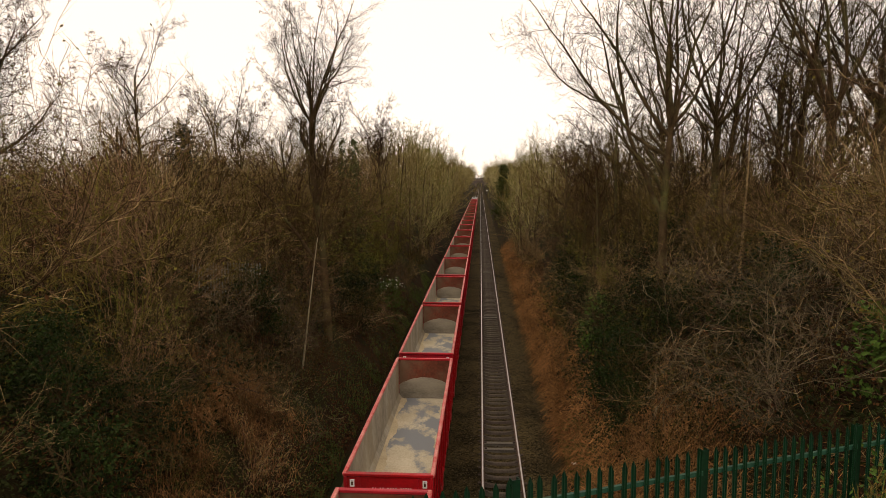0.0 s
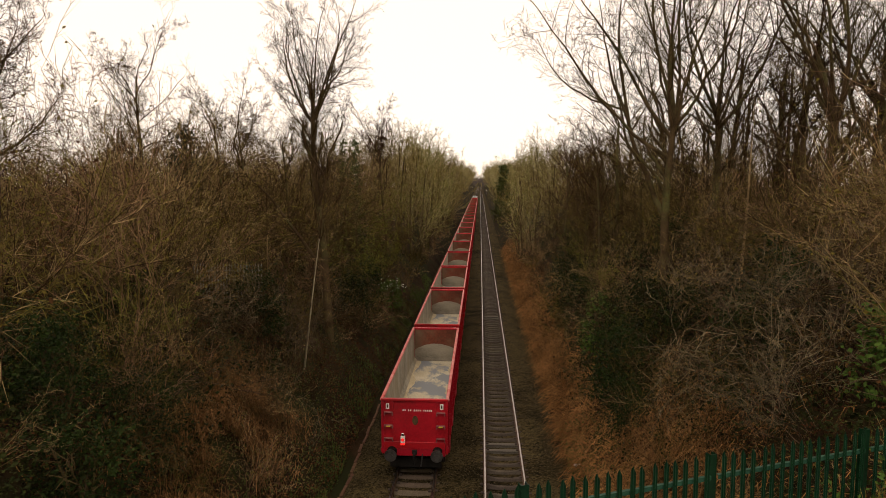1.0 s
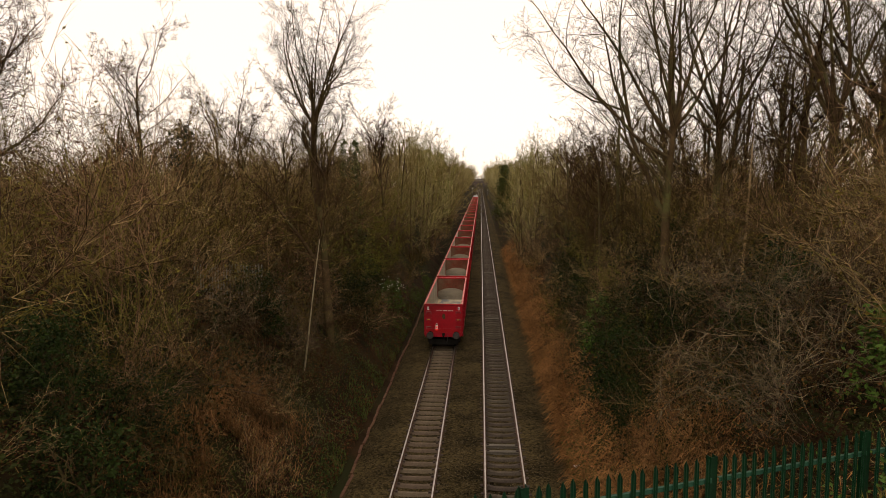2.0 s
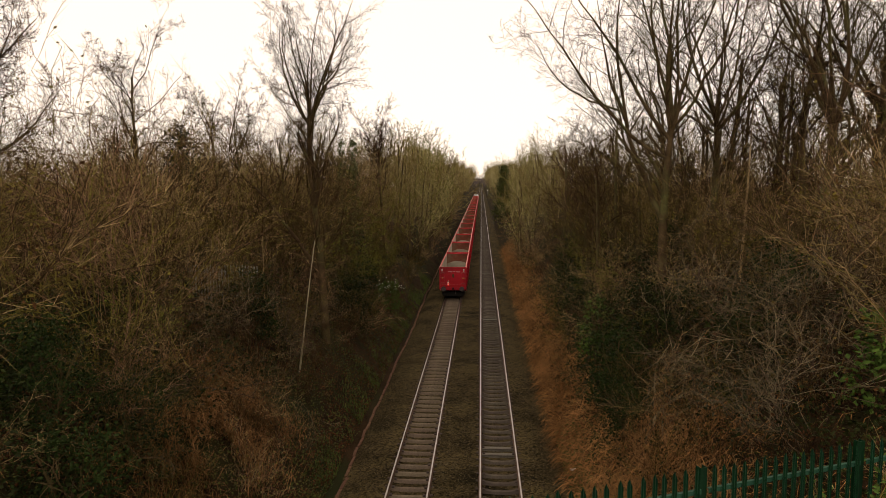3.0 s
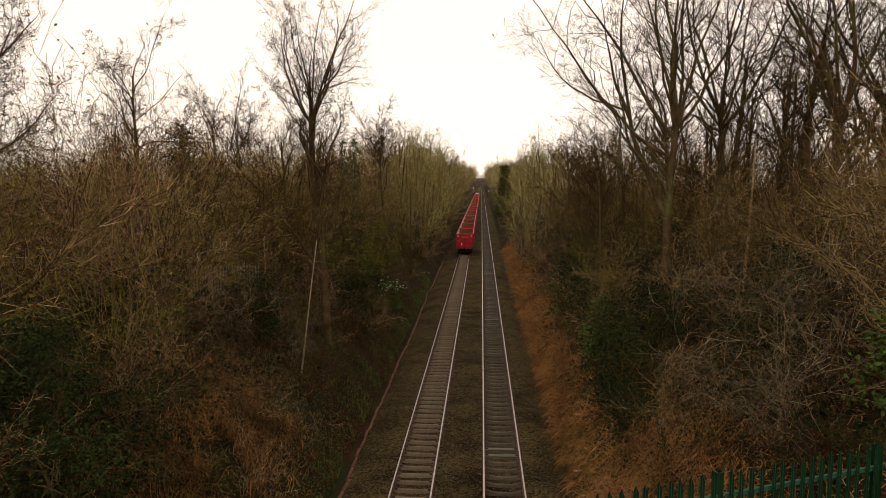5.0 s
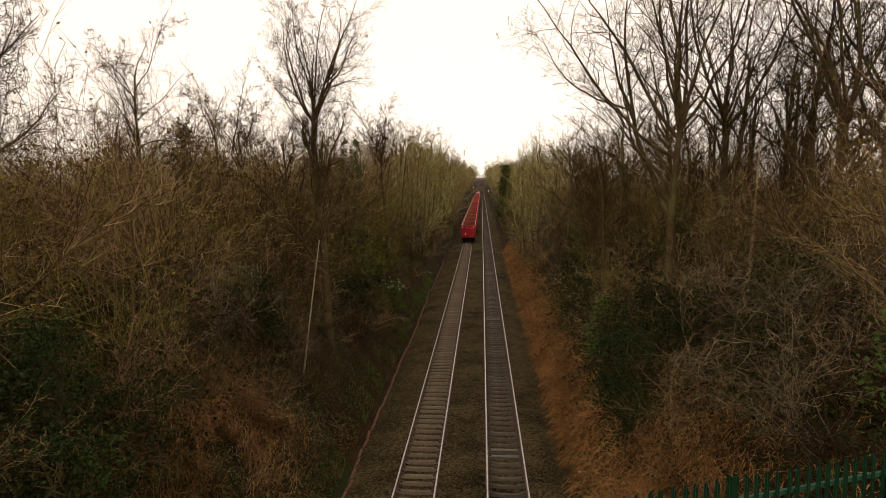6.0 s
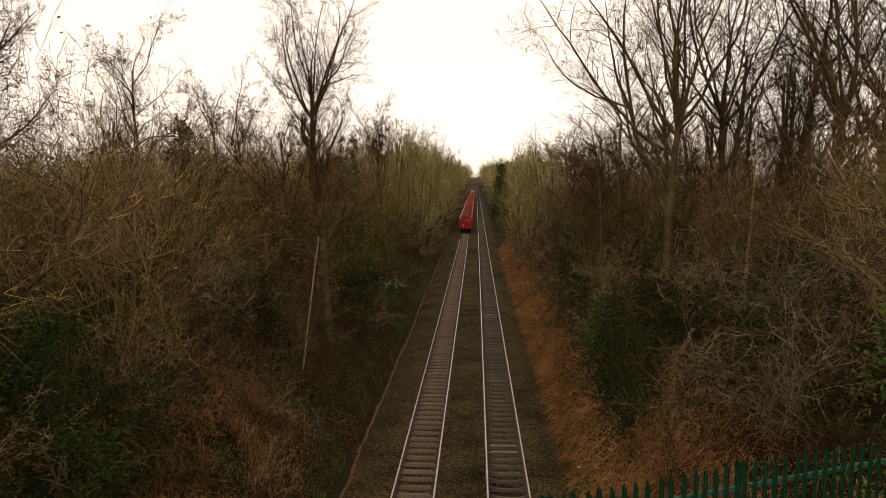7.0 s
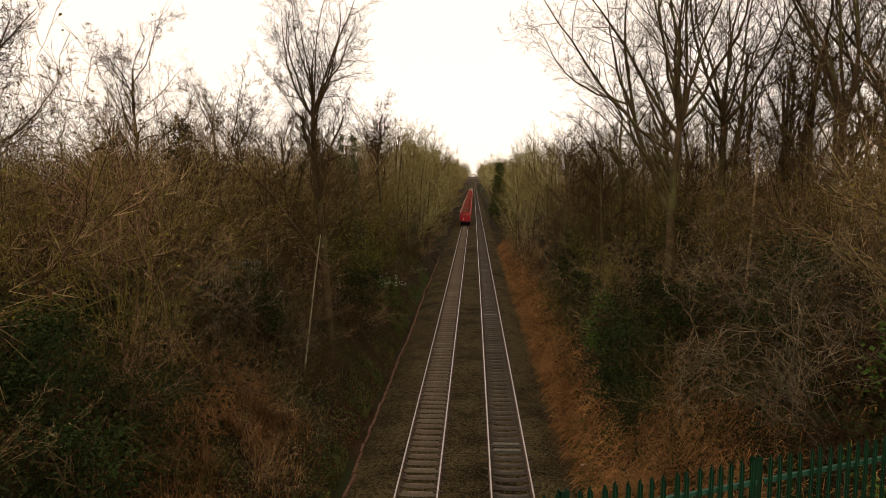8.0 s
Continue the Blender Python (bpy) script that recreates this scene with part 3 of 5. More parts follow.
        for dy in (-0.9, 0.9):
            bm = bmesh.new()
            for s in (-1, 1):
                cyl(bm, (s * GAUGE, yc + dy, 0.421), (1, 0, 0), 0.42, 0.13, 20)
            cyl(bm, (0, yc + dy, 0.421), (1, 0, 0), 0.08, 1.6, 10)
            # brake discs, added to close the bright gap beneath the wagon
            for s in (-0.35, 0.35):
                cyl(bm, (s, yc + dy, 0.421), (1, 0, 0), 0.3, 0.07, 16)
            part("wheelset", bm, M_BLACK, bg)
    return w


def build_tail_lamp(w):
    bm = bmesh.new()
    box(bm, -0.53, -0.36, -0.13, -0.015, 1.42, 1.68, 0.02)
    box(bm, -0.50, -0.39, -0.1, -0.04, 1.68, 1.80, 0.02)
    lamp = part("tail_lamp", bm, M_WHITE, w, "white tail lamp with a red lens")
    bm = bmesh.new()
    box(bm, -0.49, -0.40, -0.106, -0.1, 1.70, 1.78)
    part("lamp_window", bm, M_BLACK, lamp, "dark upper window")
    bm = bmesh.new()
    cyl(bm, (-0.445, -0.14, 1.56), (0, 1, 0), 0.06, 0.03, 14)
    part("lamp_lens", bm, M_LENS, lamp, "glowing red lens")
    bm = bmesh.new()
    box(bm, -0.53, -0.36, -0.12, -0.02, 1.335, 1.42, 0.01)
    part("lamp_base", bm, M_LENS, lamp, "red lamp base")


def build_loco():
    w = new("locomotive")
    tagged(w, "red diesel freight locomotive with a pale grey roof", "locomotive")
    bm = bmesh.new()
    prism(bm, [(-1.32, 1.1), (1.32, 1.1), (1.32, 3.0), (1.05, 3.45), (-1.05, 3.45), (-1.32, 3.0)], 0.5, 20.5)
    part("body", bm, M_RED, w)
    bm = bmesh.new()
    prism(bm, [(-1.05, 3.455), (1.05, 3.455), (0.7, 3.85), (-0.7, 3.85)], 0.7, 20.3)
    rf = part("roof", bm, M_ROOF, w, "pale grey roof")
    bm = bmesh.new()
    box(bm, -0.5, 0.5, 7, 9, 3.86, 3.98, 0.04)
    part("exhaust", bm, M_BLACK, rf)
    for x in (-0.66, 0.66):
        bm = bmesh.new()
        box(bm, x - 0.5, x + 0.5, 0.46, 0.495, 2.35, 3.0, 0.01)
        part("cab_window", bm, M_BLACK, w, "dark cab window")
    bm = bmesh.new()
    box(bm, -1.2, 1.2, 0.2, 20.8, 0.75, 1.09, 0.05)
    part("underframe", bm, M_BLACK, w)
    for yc in (4, 17):
        bm = bmesh.new()
        for s in (-1, 1):
            box(bm, s - 0.1, s + 0.1, yc - 2.3, yc + 2.3, 0.35, 0.8, 0.05)
            for dy in (-1.8, 0, 1.8):
                cyl(bm, (s * GAUGE, yc + dy, 0.53), (1, 0, 0), 0.53, 0.13, 18)
        part("bogie", bm, M_BLACK, w)
    return w


TRAIN = []


def build_train():
    first = build_wagon()
    first.location = (XL, REAR0, 0)
    TRAIN.append((first, REAR0))
    for k in range(1, 20):
        TRAIN.append((copy_thing(first, pose(XL, REAR0 + k * WAGON, 0)), REAR0 + k * WAGON))
    # the last wagon alone carries the lamp
    build_tail_lamp(first)
    loco = build_loco()
    loco.location = (XL, REAR0 + 20 * WAGON, 0)
    TRAIN.append((loco, REAR0 + 20 * WAGON))


# ======== overbridge with palisade fence ========
FENCE_AT, FENCE_DIR = Vector((2.105, 8.244, 0)), Vector((0.927, 0.3750, 0))
FENCE_TURN = math.atan2(FENCE_DIR.y, FENCE_DIR.x)
FENCE_TOP, FENCE_H, BAY = 7.76, 2.0, 2.66


def build_bridge():
    m = Matrix.Translation((FENCE_AT.x, FENCE_AT.y, 0)) @ Matrix.Rotation(FENCE_TURN, 4, "Z")
    bm = bmesh.new()
    box(bm, -22, 14, -16, 0.28, 4.75, 5.5, 0.04)
    box(bm, -22, 14, -0.18, 0.25, 5.5, FENCE_TOP - FENCE_H, 0.02)
    deck = new("bridge_deck", mesh_of("bridge_deck", bm, M_CONC))
    deck.matrix_world = m
    tagged(deck, "grey concrete overbridge deck with a low kerb", "bridge", kind="structure")
    bm = bmesh.new()
    for x0, x1 in ((-14.0, -9.6), (3.0, 6.5)):
        box(bm, x0, x1, -15.5, -0.3, -1.5, 4.75)
    ab = new("bridge_abutment", mesh_of("bridge_abutment", bm, M_BRICK))
    ab.matrix_world = m
    tagged(ab, "sooty brick bridge abutments", "bridge", kind="structure")


def pale_mesh(h, seed):
    """A W-section palisade pale with a pointed, split head."""
    bm = bmesh.new()
    w = 0.036
    prof = [(-w, 0.0), (-w * 0.55, 0.011), (0, 0.002), (w * 0.55, 0.011), (w, 0.0)]
    back = [(x, y - 0.004) for x, y in prof]
    tops = [h - 0.09, h - 0.045, h, h - 0.045, h - 0.09]
    lo = [bm.verts.new((x, y, 0)) for x, y in prof]
    hi = [bm.verts.new((x, y, z)) for (x, y), z in zip(prof, tops)]
    lob = [bm.verts.new((x, y, 0)) for x, y in back]
    hib = [bm.verts.new((x, y, z)) for (x, y), z in zip(back, tops)]
    for i in range(4):
        bm.faces.new((lo[i], lo[i + 1], hi[i + 1], hi[i]))
        bm.faces.new((lob[i + 1], lob[i], hib[i], hib[i + 1]))
        bm.faces.new((hi[i], hi[i + 1], hib[i + 1], hib[i]))
    bm.faces.new((lo[0], hi[0], hib[0], lob[0]))
    bm.faces.new((lo[4], lob[4], hib[4], hi[4]))
    for z in (h - 0.34,):
        cyl(bm, (0, -0.008, z), (0, 1, 0), 0.009, 0.012, 6)
    return mesh_of("pale", bm, M_FENCE)


def build_fence():
    rng = random.Random(2)
    m = Matrix.Translation((FENCE_AT.x, FENCE_AT.y, FENCE_TOP - FENCE_H)) @ Matrix.Rotation(FENCE_TURN, 4, "Z")
    fence = new("palisade_fence")
    fence.matrix_world = m
    tagged(fence, "dark green steel palisade fence with pointed pales", "fence")
    pale = pale_mesh(FENCE_H, 1)
    for b in range(-3, 4):
        x = b * BAY
        bm = bmesh.new()
        box(bm, x - 0.05, x + 0.05, -0.004, 0.004, 0, FENCE_H - 0.04)
        box(bm, x - 0.05, x - 0.042, 0.004, 0.09, 0, FENCE_H - 0.04)
        box(bm, x + 0.042, x + 0.05, 0.004, 0.09, 0, FENCE_H - 0.04)
        for v in bm.verts:
            v.co.y += 0.05
        part("post", bm, M_FENCE, fence)
        for z in (0.35, FENCE_H - 0.36):
            bm = bmesh.new()
            box(bm, x + 0.055, x + BAY - 0.055, 0.012, 0.018, z, z + 0.05)
            box(bm, x + 0.055, x + BAY - 0.055, 0.012, 0.055, z + 0.05, z + 0.056)
            part("rail", bm, M_FENCERAIL, fence, "pale green angle rail")
        for k in range(16):
            ob = new("pale", pale)
            ob.parent = fence
            ob.location = (x + 0.136 + k * 0.1592, 0.0, rng.uniform(-0.015, 0.015))
            ob.rotation_euler = (0, rng.uniform(-0.012, 0.012), rng.uniform(-0.1, 0.1))


# ======== trees ========
def limb(S, p, d, length, r, lev, rng, P):
    """Grows one limb as a chain of tapering pieces, and its side limbs."""
    n = P["pieces"][lev]
    step = length / n
    end = P["tip"] if lev >= P["levels"] else r * P["taper"]
    wig, trop = P["wiggle"][lev], P["up"][lev]
    for i in range(n):
        d = (d + Vector((rng.gauss(0, wig), rng.gauss(0, wig), rng.gauss(0, wig) + trop))).normalized()
        q = p + d * step
        a, b = r + (end - r) * i / n, r + (end - r) * (i + 1) / n
        S.append((tuple(p), tuple(q), max(a, P["tip"]), max(b, P["tip"]), lev, i == n - 1 and lev == P["levels"]))
        p = q
        if lev < P["levels"] and i >= P["bare"][lev] * n - 1:
            k = P["side"][lev]
            for _ in range(int(k) + (rng.random() < k % 1)):
                ax = d.cross(Vector((rng.gauss(0, 1), rng.gauss(0, 1), rng.gauss(0, 1)))).normalized()
                ang = rng.uniform(*P["angle"][lev])
                nd = (Matrix.Rotation(ang, 3, ax) @ d).normalized()
                fr = (i + 1) / n
                limb(S, p, nd, length * P["ratio"][lev] * rng.uniform(0.65, 1.15) * (1.15 - 0.55 * fr), max(b * P["thin"], P["tip"]), lev + 1, rng, P)
    return p, d


BIG = dict(levels=4, pieces=(10, 6, 4, 2, 1), wiggle=(0.14, 0.2, 0.24, 0.25, 0.25), up=(0.05, 0.06, 0.05, 0.04, 0.03), side=(1.1, 1.15, 1.3, 2.0),
           bare=(0.2, 0.12, 0.1, 0.1), angle=((0.4, 0.9), (0.45, 1.0), (0.45, 1.1), (0.45, 1.1)), ratio=(0.42, 0.46, 0.5, 0.55), taper=0.2, thin=0.5, tip=0.0045)


def vase(n, length, r, spread, rng, low=0.88, high=1.0, stem=0):
    """Limbs that fan out from the upper part of a stem."""
    out = []
    for k in range(n):
        a = 2 * math.pi * (k + rng.uniform(-0.3, 0.3)) / n
        t = spread * rng.uniform(0.2, 1.0)
        length_k = length * (1.12 - 0.4 * t / spread)
        out.append(((stem, rng.uniform(low, high)), (math.cos(a) * t, math.sin(a) * t, 1), length_k * rng.uniform(0.85, 1.1), r * rng.uniform(0.7, 1.1)))
    return out


def tree_meshes(name, stems, P, seed, bark, twig, buds=0, bud_size=0.05, bud_mat=None, trunk_r=0.045):
    """Trunk, crown and buds of a bare tree from its main stems (start, way, length, radius).
    A start of two numbers lies on an earlier stem: its number and how far along."""
    rng = random.Random(seed)
    S, chains = [], []
    for p, d, length, r in stems:
        if len(p) == 2:
            c = chains[p[0]]
            f = min(p[1], 0.999) * len(c)
            q = c[int(f)]
            p = Vector(q[0]).lerp(Vector(q[1]), f % 1)
        first = len(S)
        # the trunk grows straighter than its limbs, and bare
        own = P if chains else dict(P, wiggle=(P["wiggle"][0] * 0.3, *P["wiggle"][1:]), bare=(0.6, *P["bare"][1:]), taper=0.5 if len(stems) > 1 else P["taper"])
        limb(S, Vector(p), Vector(d).normalized(), length, r, 0, rng, own)
        chains.append([q for q in S[first:] if q[4] == 0])
    thick = [s for s in S if s[2] >= trunk_r]
    mid = [s for s in S if s[2] < trunk_r and not s[5]]
    tips = [s for s in S if s[2] < trunk_r and s[5]]
    out = [("trunk", tubes("trunk", thick, 7, bark)), ("crown", tubes("crown", mid, 3, twig)), ("outer_crown", twig_points("outer_crown", tips, twig))]
    if buds:
        ends = np.array([s[1] for s in S if s[4] >= P["levels"] - 1])
        g = np.random.default_rng(seed)
        pick = ends[g.integers(0, len(ends), buds)] + g.normal(0, 0.05, (buds, 3))
        out.append(("foliage", leaves("foliage", pick, bud_size, bud_mat or M_BUD, g)))
    return out


def put_tree(name, meshes, at, label, category="tree", group="", turn=0.0, scale=1.0):
    root = new(name)
    root.location = at
    root.rotation_euler = (0, 0, turn)
    root.scale = (scale,) * 3
    tagged(root, label, category, group)
    for n, me in meshes:
        o = new(n, me)
        o.parent = root
    return root


def on_ground(x, y, sink=0.1):
    return (x, y, ground_z(x, y) - sink)


def build_big_trees():
    rng = random.Random(61)
    # tall twin-stemmed tree on the left bank
    P = dict(BIG, up=(0.06, 0.06, 0.05, 0.04, 0.03))
    x, y = -9.05, 34.6
    stems = [((0, 0, 0), (0.01, 0, 1), 12.2, 0.24), ((0, 0.3), (-0.55, 0.1, 1), 8.4, 0.12), ((0, 0.25), (0.12, -0.1, 1), 9.0, 0.08), ((0, 0.5), (-0.3, 0.2, 1), 6.0, 0.06)]
    stems += vase(9, 6.8, 0.08, 1.0, rng, 0.95) + vase(5, 4.0, 0.045, 1.5, rng, 0.72, 0.92) + vase(6, 4.2, 0.045, 1.4, rng, 0.75, 1.0, 1)
    tm = tree_meshes("tree", stems, dict(P, wiggle=(0.11, 0.18, 0.24, 0.25, 0.25)), 17, M_BARK, M_TWIG, 900, 0.04, M_DEAD)
    put_tree("tree", tm, on_ground(x, y), "tall bare twin-stemmed tree on the cutting bank")
    # smaller crown behind
    x, y = -9.9, 63
    tm = tree_meshes("tree", [((0, 0, 0), (0, 0, 1), 10.4, 0.17)] + vase(10, 5.6, 0.065, 1.1, rng, 0.8),
                     dict(P, levels=3, pieces=(8, 5, 3, 1), side=(1.4, 1.5, 2.2), tip=0.009), 12, M_BARK, M_TWIG)
    put_tree("tree", tm, on_ground(x, y), "bare round-crowned tree above the thicket")
    # big tree at the far left whose limbs reach in
    x, y = -25.3, 27.5
    tm = tree_meshes("tree", [((0, 0, 0), (0, 0, 1), 9, 0.34), ((0, 0.55), (0.8, 0, 0.45), 7.5, 0.11), ((0, 0.75), (0.8, 0.1, 0.6), 7.5, 0.12),
                              ((0, 0.9), (0.5, 0, 1), 9, 0.12), ((0, 0.98), (-0.4, 0.2, 1), 8, 0.12), ((0, 0.65), (0.85, -0.2, 0.25), 7.0, 0.10), ((0, 0.85), (0.7, -0.3, 0.8), 8, 0.11),
                              ((0, 0.95), (0.3, 0.2, 1), 9, 0.11), ((0, 0.8), (0.75, 0.3, 0.9), 8, 0.10), ((0, 0.92), (0.6, -0.1, 0.7), 8, 0.10), ((0, 0.7), (0.85, 0.15, 0.35), 7.5, 0.09), ((0, 0.6), (0.7, 0.4, 0.6), 7, 0.10)],
                     dict(P, wiggle=(0.13, 0.2, 0.24, 0.25, 0.25), side=(1.4, 1.4, 1.3, 1.9), tip=0.007), 13, M_BARK, M_TWIG, 4200, 0.06, M_DEAD)
    put_tree("tree", tm, on_ground(x, y), "broad budding tree with long low limbs")
    # scraggy trees in the left thicket
    for k, (x, y, ht, sd) in enumerate(((-19.8, 35, 11.6, 14), (-15.2, 37, 9.0, 15), (-13.0, 40, 8.4, 16), (-23, 40, 9.0, 19), (-17.5, 31, 8.2, 20), (-11.8, 46, 8.0, 21))):
        tm = tree_meshes("tree", [((0, 0, 0), (0.06 * (-1) ** k, 0, 1), ht, 0.10), ((0, 0.14), (0.35, 0.1, 1), ht * 0.75, 0.07), ((0, 0.1), (-0.4, 0, 1), ht * 0.7, 0.06), ((0, 0.3), (0.1, 0.3, 1), ht * 0.6, 0.06)] + vase(6, ht * 0.42, 0.045, 1.3, rng, 0.55),
                         dict(BIG, wiggle=(0.17, 0.24, 0.26, 0.27, 0.25), side=(1.2, 1.3, 1.3, 1.8), bare=(0.4, 0.2, 0.1, 0.1)), sd, M_BARK, M_TWIG, 700, 0.045)
        put_tree("tree", tm, on_ground(x, y), "scraggy bare tree rising from the thicket")
    # slender birches, the one by the line the palest
    for k, (x, y, ht, lean) in enumerate(((-8.98, 29, 8.0, 0.14), (-11.2, 31, 7.2, -0.02), (11.6, 31.8, 9.5, 0.02), (-13.6, 28, 6.4, 0.06))):
        tm = tree_meshes("birch", [((0, 0, 0), (lean, 0, 1), ht, 0.048 if k == 0 else 0.035 if x < 0 else 0.08)], dict(BIG, levels=3, pieces=(9, 5, 3, 1), wiggle=(0.025, 0.1, 0.12, 0.15), up=(0.0, 0.05, 0.0, -0.03),
                         bare=(0.62, 0.2, 0.1), side=(1.2, 1.6, 2.0), ratio=(0.3, 0.5, 0.5), tip=0.007), 30 + k, M_BIRCH if k == 0 else M_PALETWIG, M_TWIG, 0, trunk_r=0.02)
        put_tree("birch_tree", tm, on_ground(x, y), "slender pale-barked birch with few twigs", "tree")
    # great trees on the right bank
    Q = dict(BIG, up=(0.08, 0.06, 0.05, 0.04, 0.03))
    right = (
        (7.9, 31.8, 41, [((0, 0, 0), (0.0, 0, 1), 8.9, 0.25), ((0, 0.5), (-0.45, 0.05, 1), 11.0, 0.14), ((1, 0.3), (-0.8, 0, 0.8), 4.6, 0.07), ((1, 0.45), (-0.7, 0, 0.9), 6.0, 0.08), ((0, 0.92), (-0.85, 0, 0.8), 9.5, 0.10), ((0, 0.82), (-1.15, 0, 0.7), 10.5, 0.09), ((1, 0.5), (-1.3, 0, 0.5), 6.0, 0.06)]
         + vase(9, 11.0, 0.10, 0.95, rng, 0.93)),
        (11.6, 36, 42, [((0, 0, 0), (0, 0, 1), 9.2, 0.26)] + vase(8, 11.5, 0.10, 0.9, rng, 0.92)),
        (14.3, 30.5, 43, [((0, 0, 0), (0.04, 0, 1), 8.5, 0.28), ((0, 0.65), (0.8, 0, 0.6), 8, 0.10)] + vase(8, 11.5, 0.10, 0.9, rng, 0.9)),
        (18.2, 31, 44, [((0, 0, 0), (0, 0, 1), 9, 0.26), ((0, 0.7), (-0.6, 0, 0.7), 9, 0.11)] + vase(8, 11.5, 0.10, 0.9, rng, 0.9)),
        (21.0, 28, 45, [((0, 0, 0), (-0.05, 0, 1), 10, 0.26), ((0, 0.5), (-0.7, 0, 0.6), 9, 0.11)] + vase(6, 11, 0.11, 0.9, rng, 0.9)),
        (13.2, 50, 46, [((0, 0, 0), (0, 0, 1), 9, 0.23)] + vase(5, 8, 0.11, 0.6, rng)),
        (9.0, 46, 47, [((0, 0, 0), (0, 0, 1), 6, 0.16)] + vase(6, 6.0, 0.07, 0.7, rng)),
    )
    for x, y, sd, stems in right:
        tm = tree_meshes("tree", stems, Q, sd, M_BARK, M_TWIG, 500, 0.045)
        put_tree("tree", tm, on_ground(x, y), "tall bare many-stemmed tree on the cutting bank", "tree", "great bare trees")


# ---- shrubs ----
def shrub_meshes(seed, height, spread, stems, twig, leaf=None, leaf_n=0, leaf_size=0.05, arch=0.0, tip=0.0052, side=1.4, side2=1.5, outer=None):
    rng = random.Random(seed)
    P = dict(levels=2, pieces=(7, 5, 1), wiggle=(0.21, 0.3, 0.3), up=(0.05 - arch, 0.04 - arch * 0.6, 0.02), side=(side, side2), bare=(0.2, 0.15),
             angle=((0.25, 0.9), (0.25, 0.8)), ratio=(0.5, 0.36), taper=0.3, thin=0.6, tip=tip)
    S = []
    for _ in range(stems):
        a, t = rng.uniform(0, 6.283), rng.random() ** 0.7
        d = Vector((math.cos(a) * t * spread, math.sin(a) * t * spread, 1)).normalized()
        b = (math.cos(a) * t * 0.08, math.sin(a) * t * 0.08, 0)
        limb(S, Vector(b), d, height * rng.uniform(0.6, 1.1), rng.uniform(0.008, 0.019), 0, rng, P)
    main = [s for s in S if s[4] == 0]
    fine = [s for s in S if s[4] > 0]
    out = [("framework", tubes("framework", main, 3, twig)), ("crown", tubes("crown", [s for s in fine if not s[5]], 3, twig)),
           ("outer_crown", twig_points("outer_crown", [s for s in fine if s[5]], outer or twig))]
    if leaf_n:
        g = np.random.default_rng(seed)
        ends = np.array([s[1] for s in fine])
        pick = ends[g.integers(0, len(ends), leaf_n)] + g.normal(0, 0.07, (leaf_n, 3))
        out.append(("foliage", leaves("foliage", pick, leaf_size, leaf or M_BUD, g)))
    return out


def evergreen_meshes(seed, height, width, n, size, material, stem_mat, spire=0.5):
    rng, g = random.Random(seed), np.random.default_rng(seed)
    S = []
    P = dict(levels=1, pieces=(6, 3), wiggle=(0.06, 0.15), up=(0.03, 0.0), side=(2.6,), bare=(0.1,), angle=((0.6, 1.2),), ratio=(0.35,), taper=0.3, thin=0.5, tip=0.008)
    for k in range(4):
        a = rng.uniform(0, 6.28)
        limb(S, Vector((0, 0, 0)), Vector((math.cos(a) * 0.3, math.sin(a) * 0.3, 1)), height * rng.uniform(0.7, 0.95), 0.05, 0, rng, P)
    # sprays of leaves on lobes of uneven size
    pts = []
    lobes = max(50, int(26 * height / width))
    for k in range(lobes):
        z = height * g.uniform(0.06, 0.97)
        rad = width * (1 - (z / height) ** 1.6 * (0.4 + spire)) * g.uniform(0.3, 1.0)
        a = g.uniform(0, 6.28)
        c = np.array([math.cos(a) * max(rad, 0.05), math.sin(a) * max(rad, 0.05), z])
        m = n // lobes
        pts.append(c + g.normal(0, 1, (m, 3)) * np.array([0.3, 0.3, 0.24]) * width * g.uniform(0.3, 0.9))
    pts = np.concatenate(pts)
    pts[:, 2] = np.abs(pts[:, 2])
    return [("framework", tubes("framework", S, 4, stem_mat)), ("foliage", leaves("foliage", pts, size, material, g, flat=0.2))]


def blocked(x, y):
    """Ground kept free of shrubs: the track side, the bridge."""
    return -6.9 < x < 4.3 or y < 9.5 + 0.33 * (x - 2) and -24 < x < 15


def scatter(variants, spots, name, labels, category, rng, smin=0.8, smax=1.25):
    roots = {}
    for i, (x, y) in enumerate(spots):
        k = rng.randrange(len(variants))
        s = rng.uniform(smin, smax)
        if k not in roots:
            roots[k] = put_tree(name, variants[k], on_ground(x, y), labels[k % len(labels)], category, name.replace("_", " ") + "s on the banks", rng.uniform(0, 6.28), s)
        else:
            src = roots[k]
            m = Matrix.Translation(on_ground(x, y)) @ Matrix.Rotation(rng.uniform(0, 6.28), 4, "Z")
            ob = copy_thing(src, m)
            ob.scale = (s,) * 3


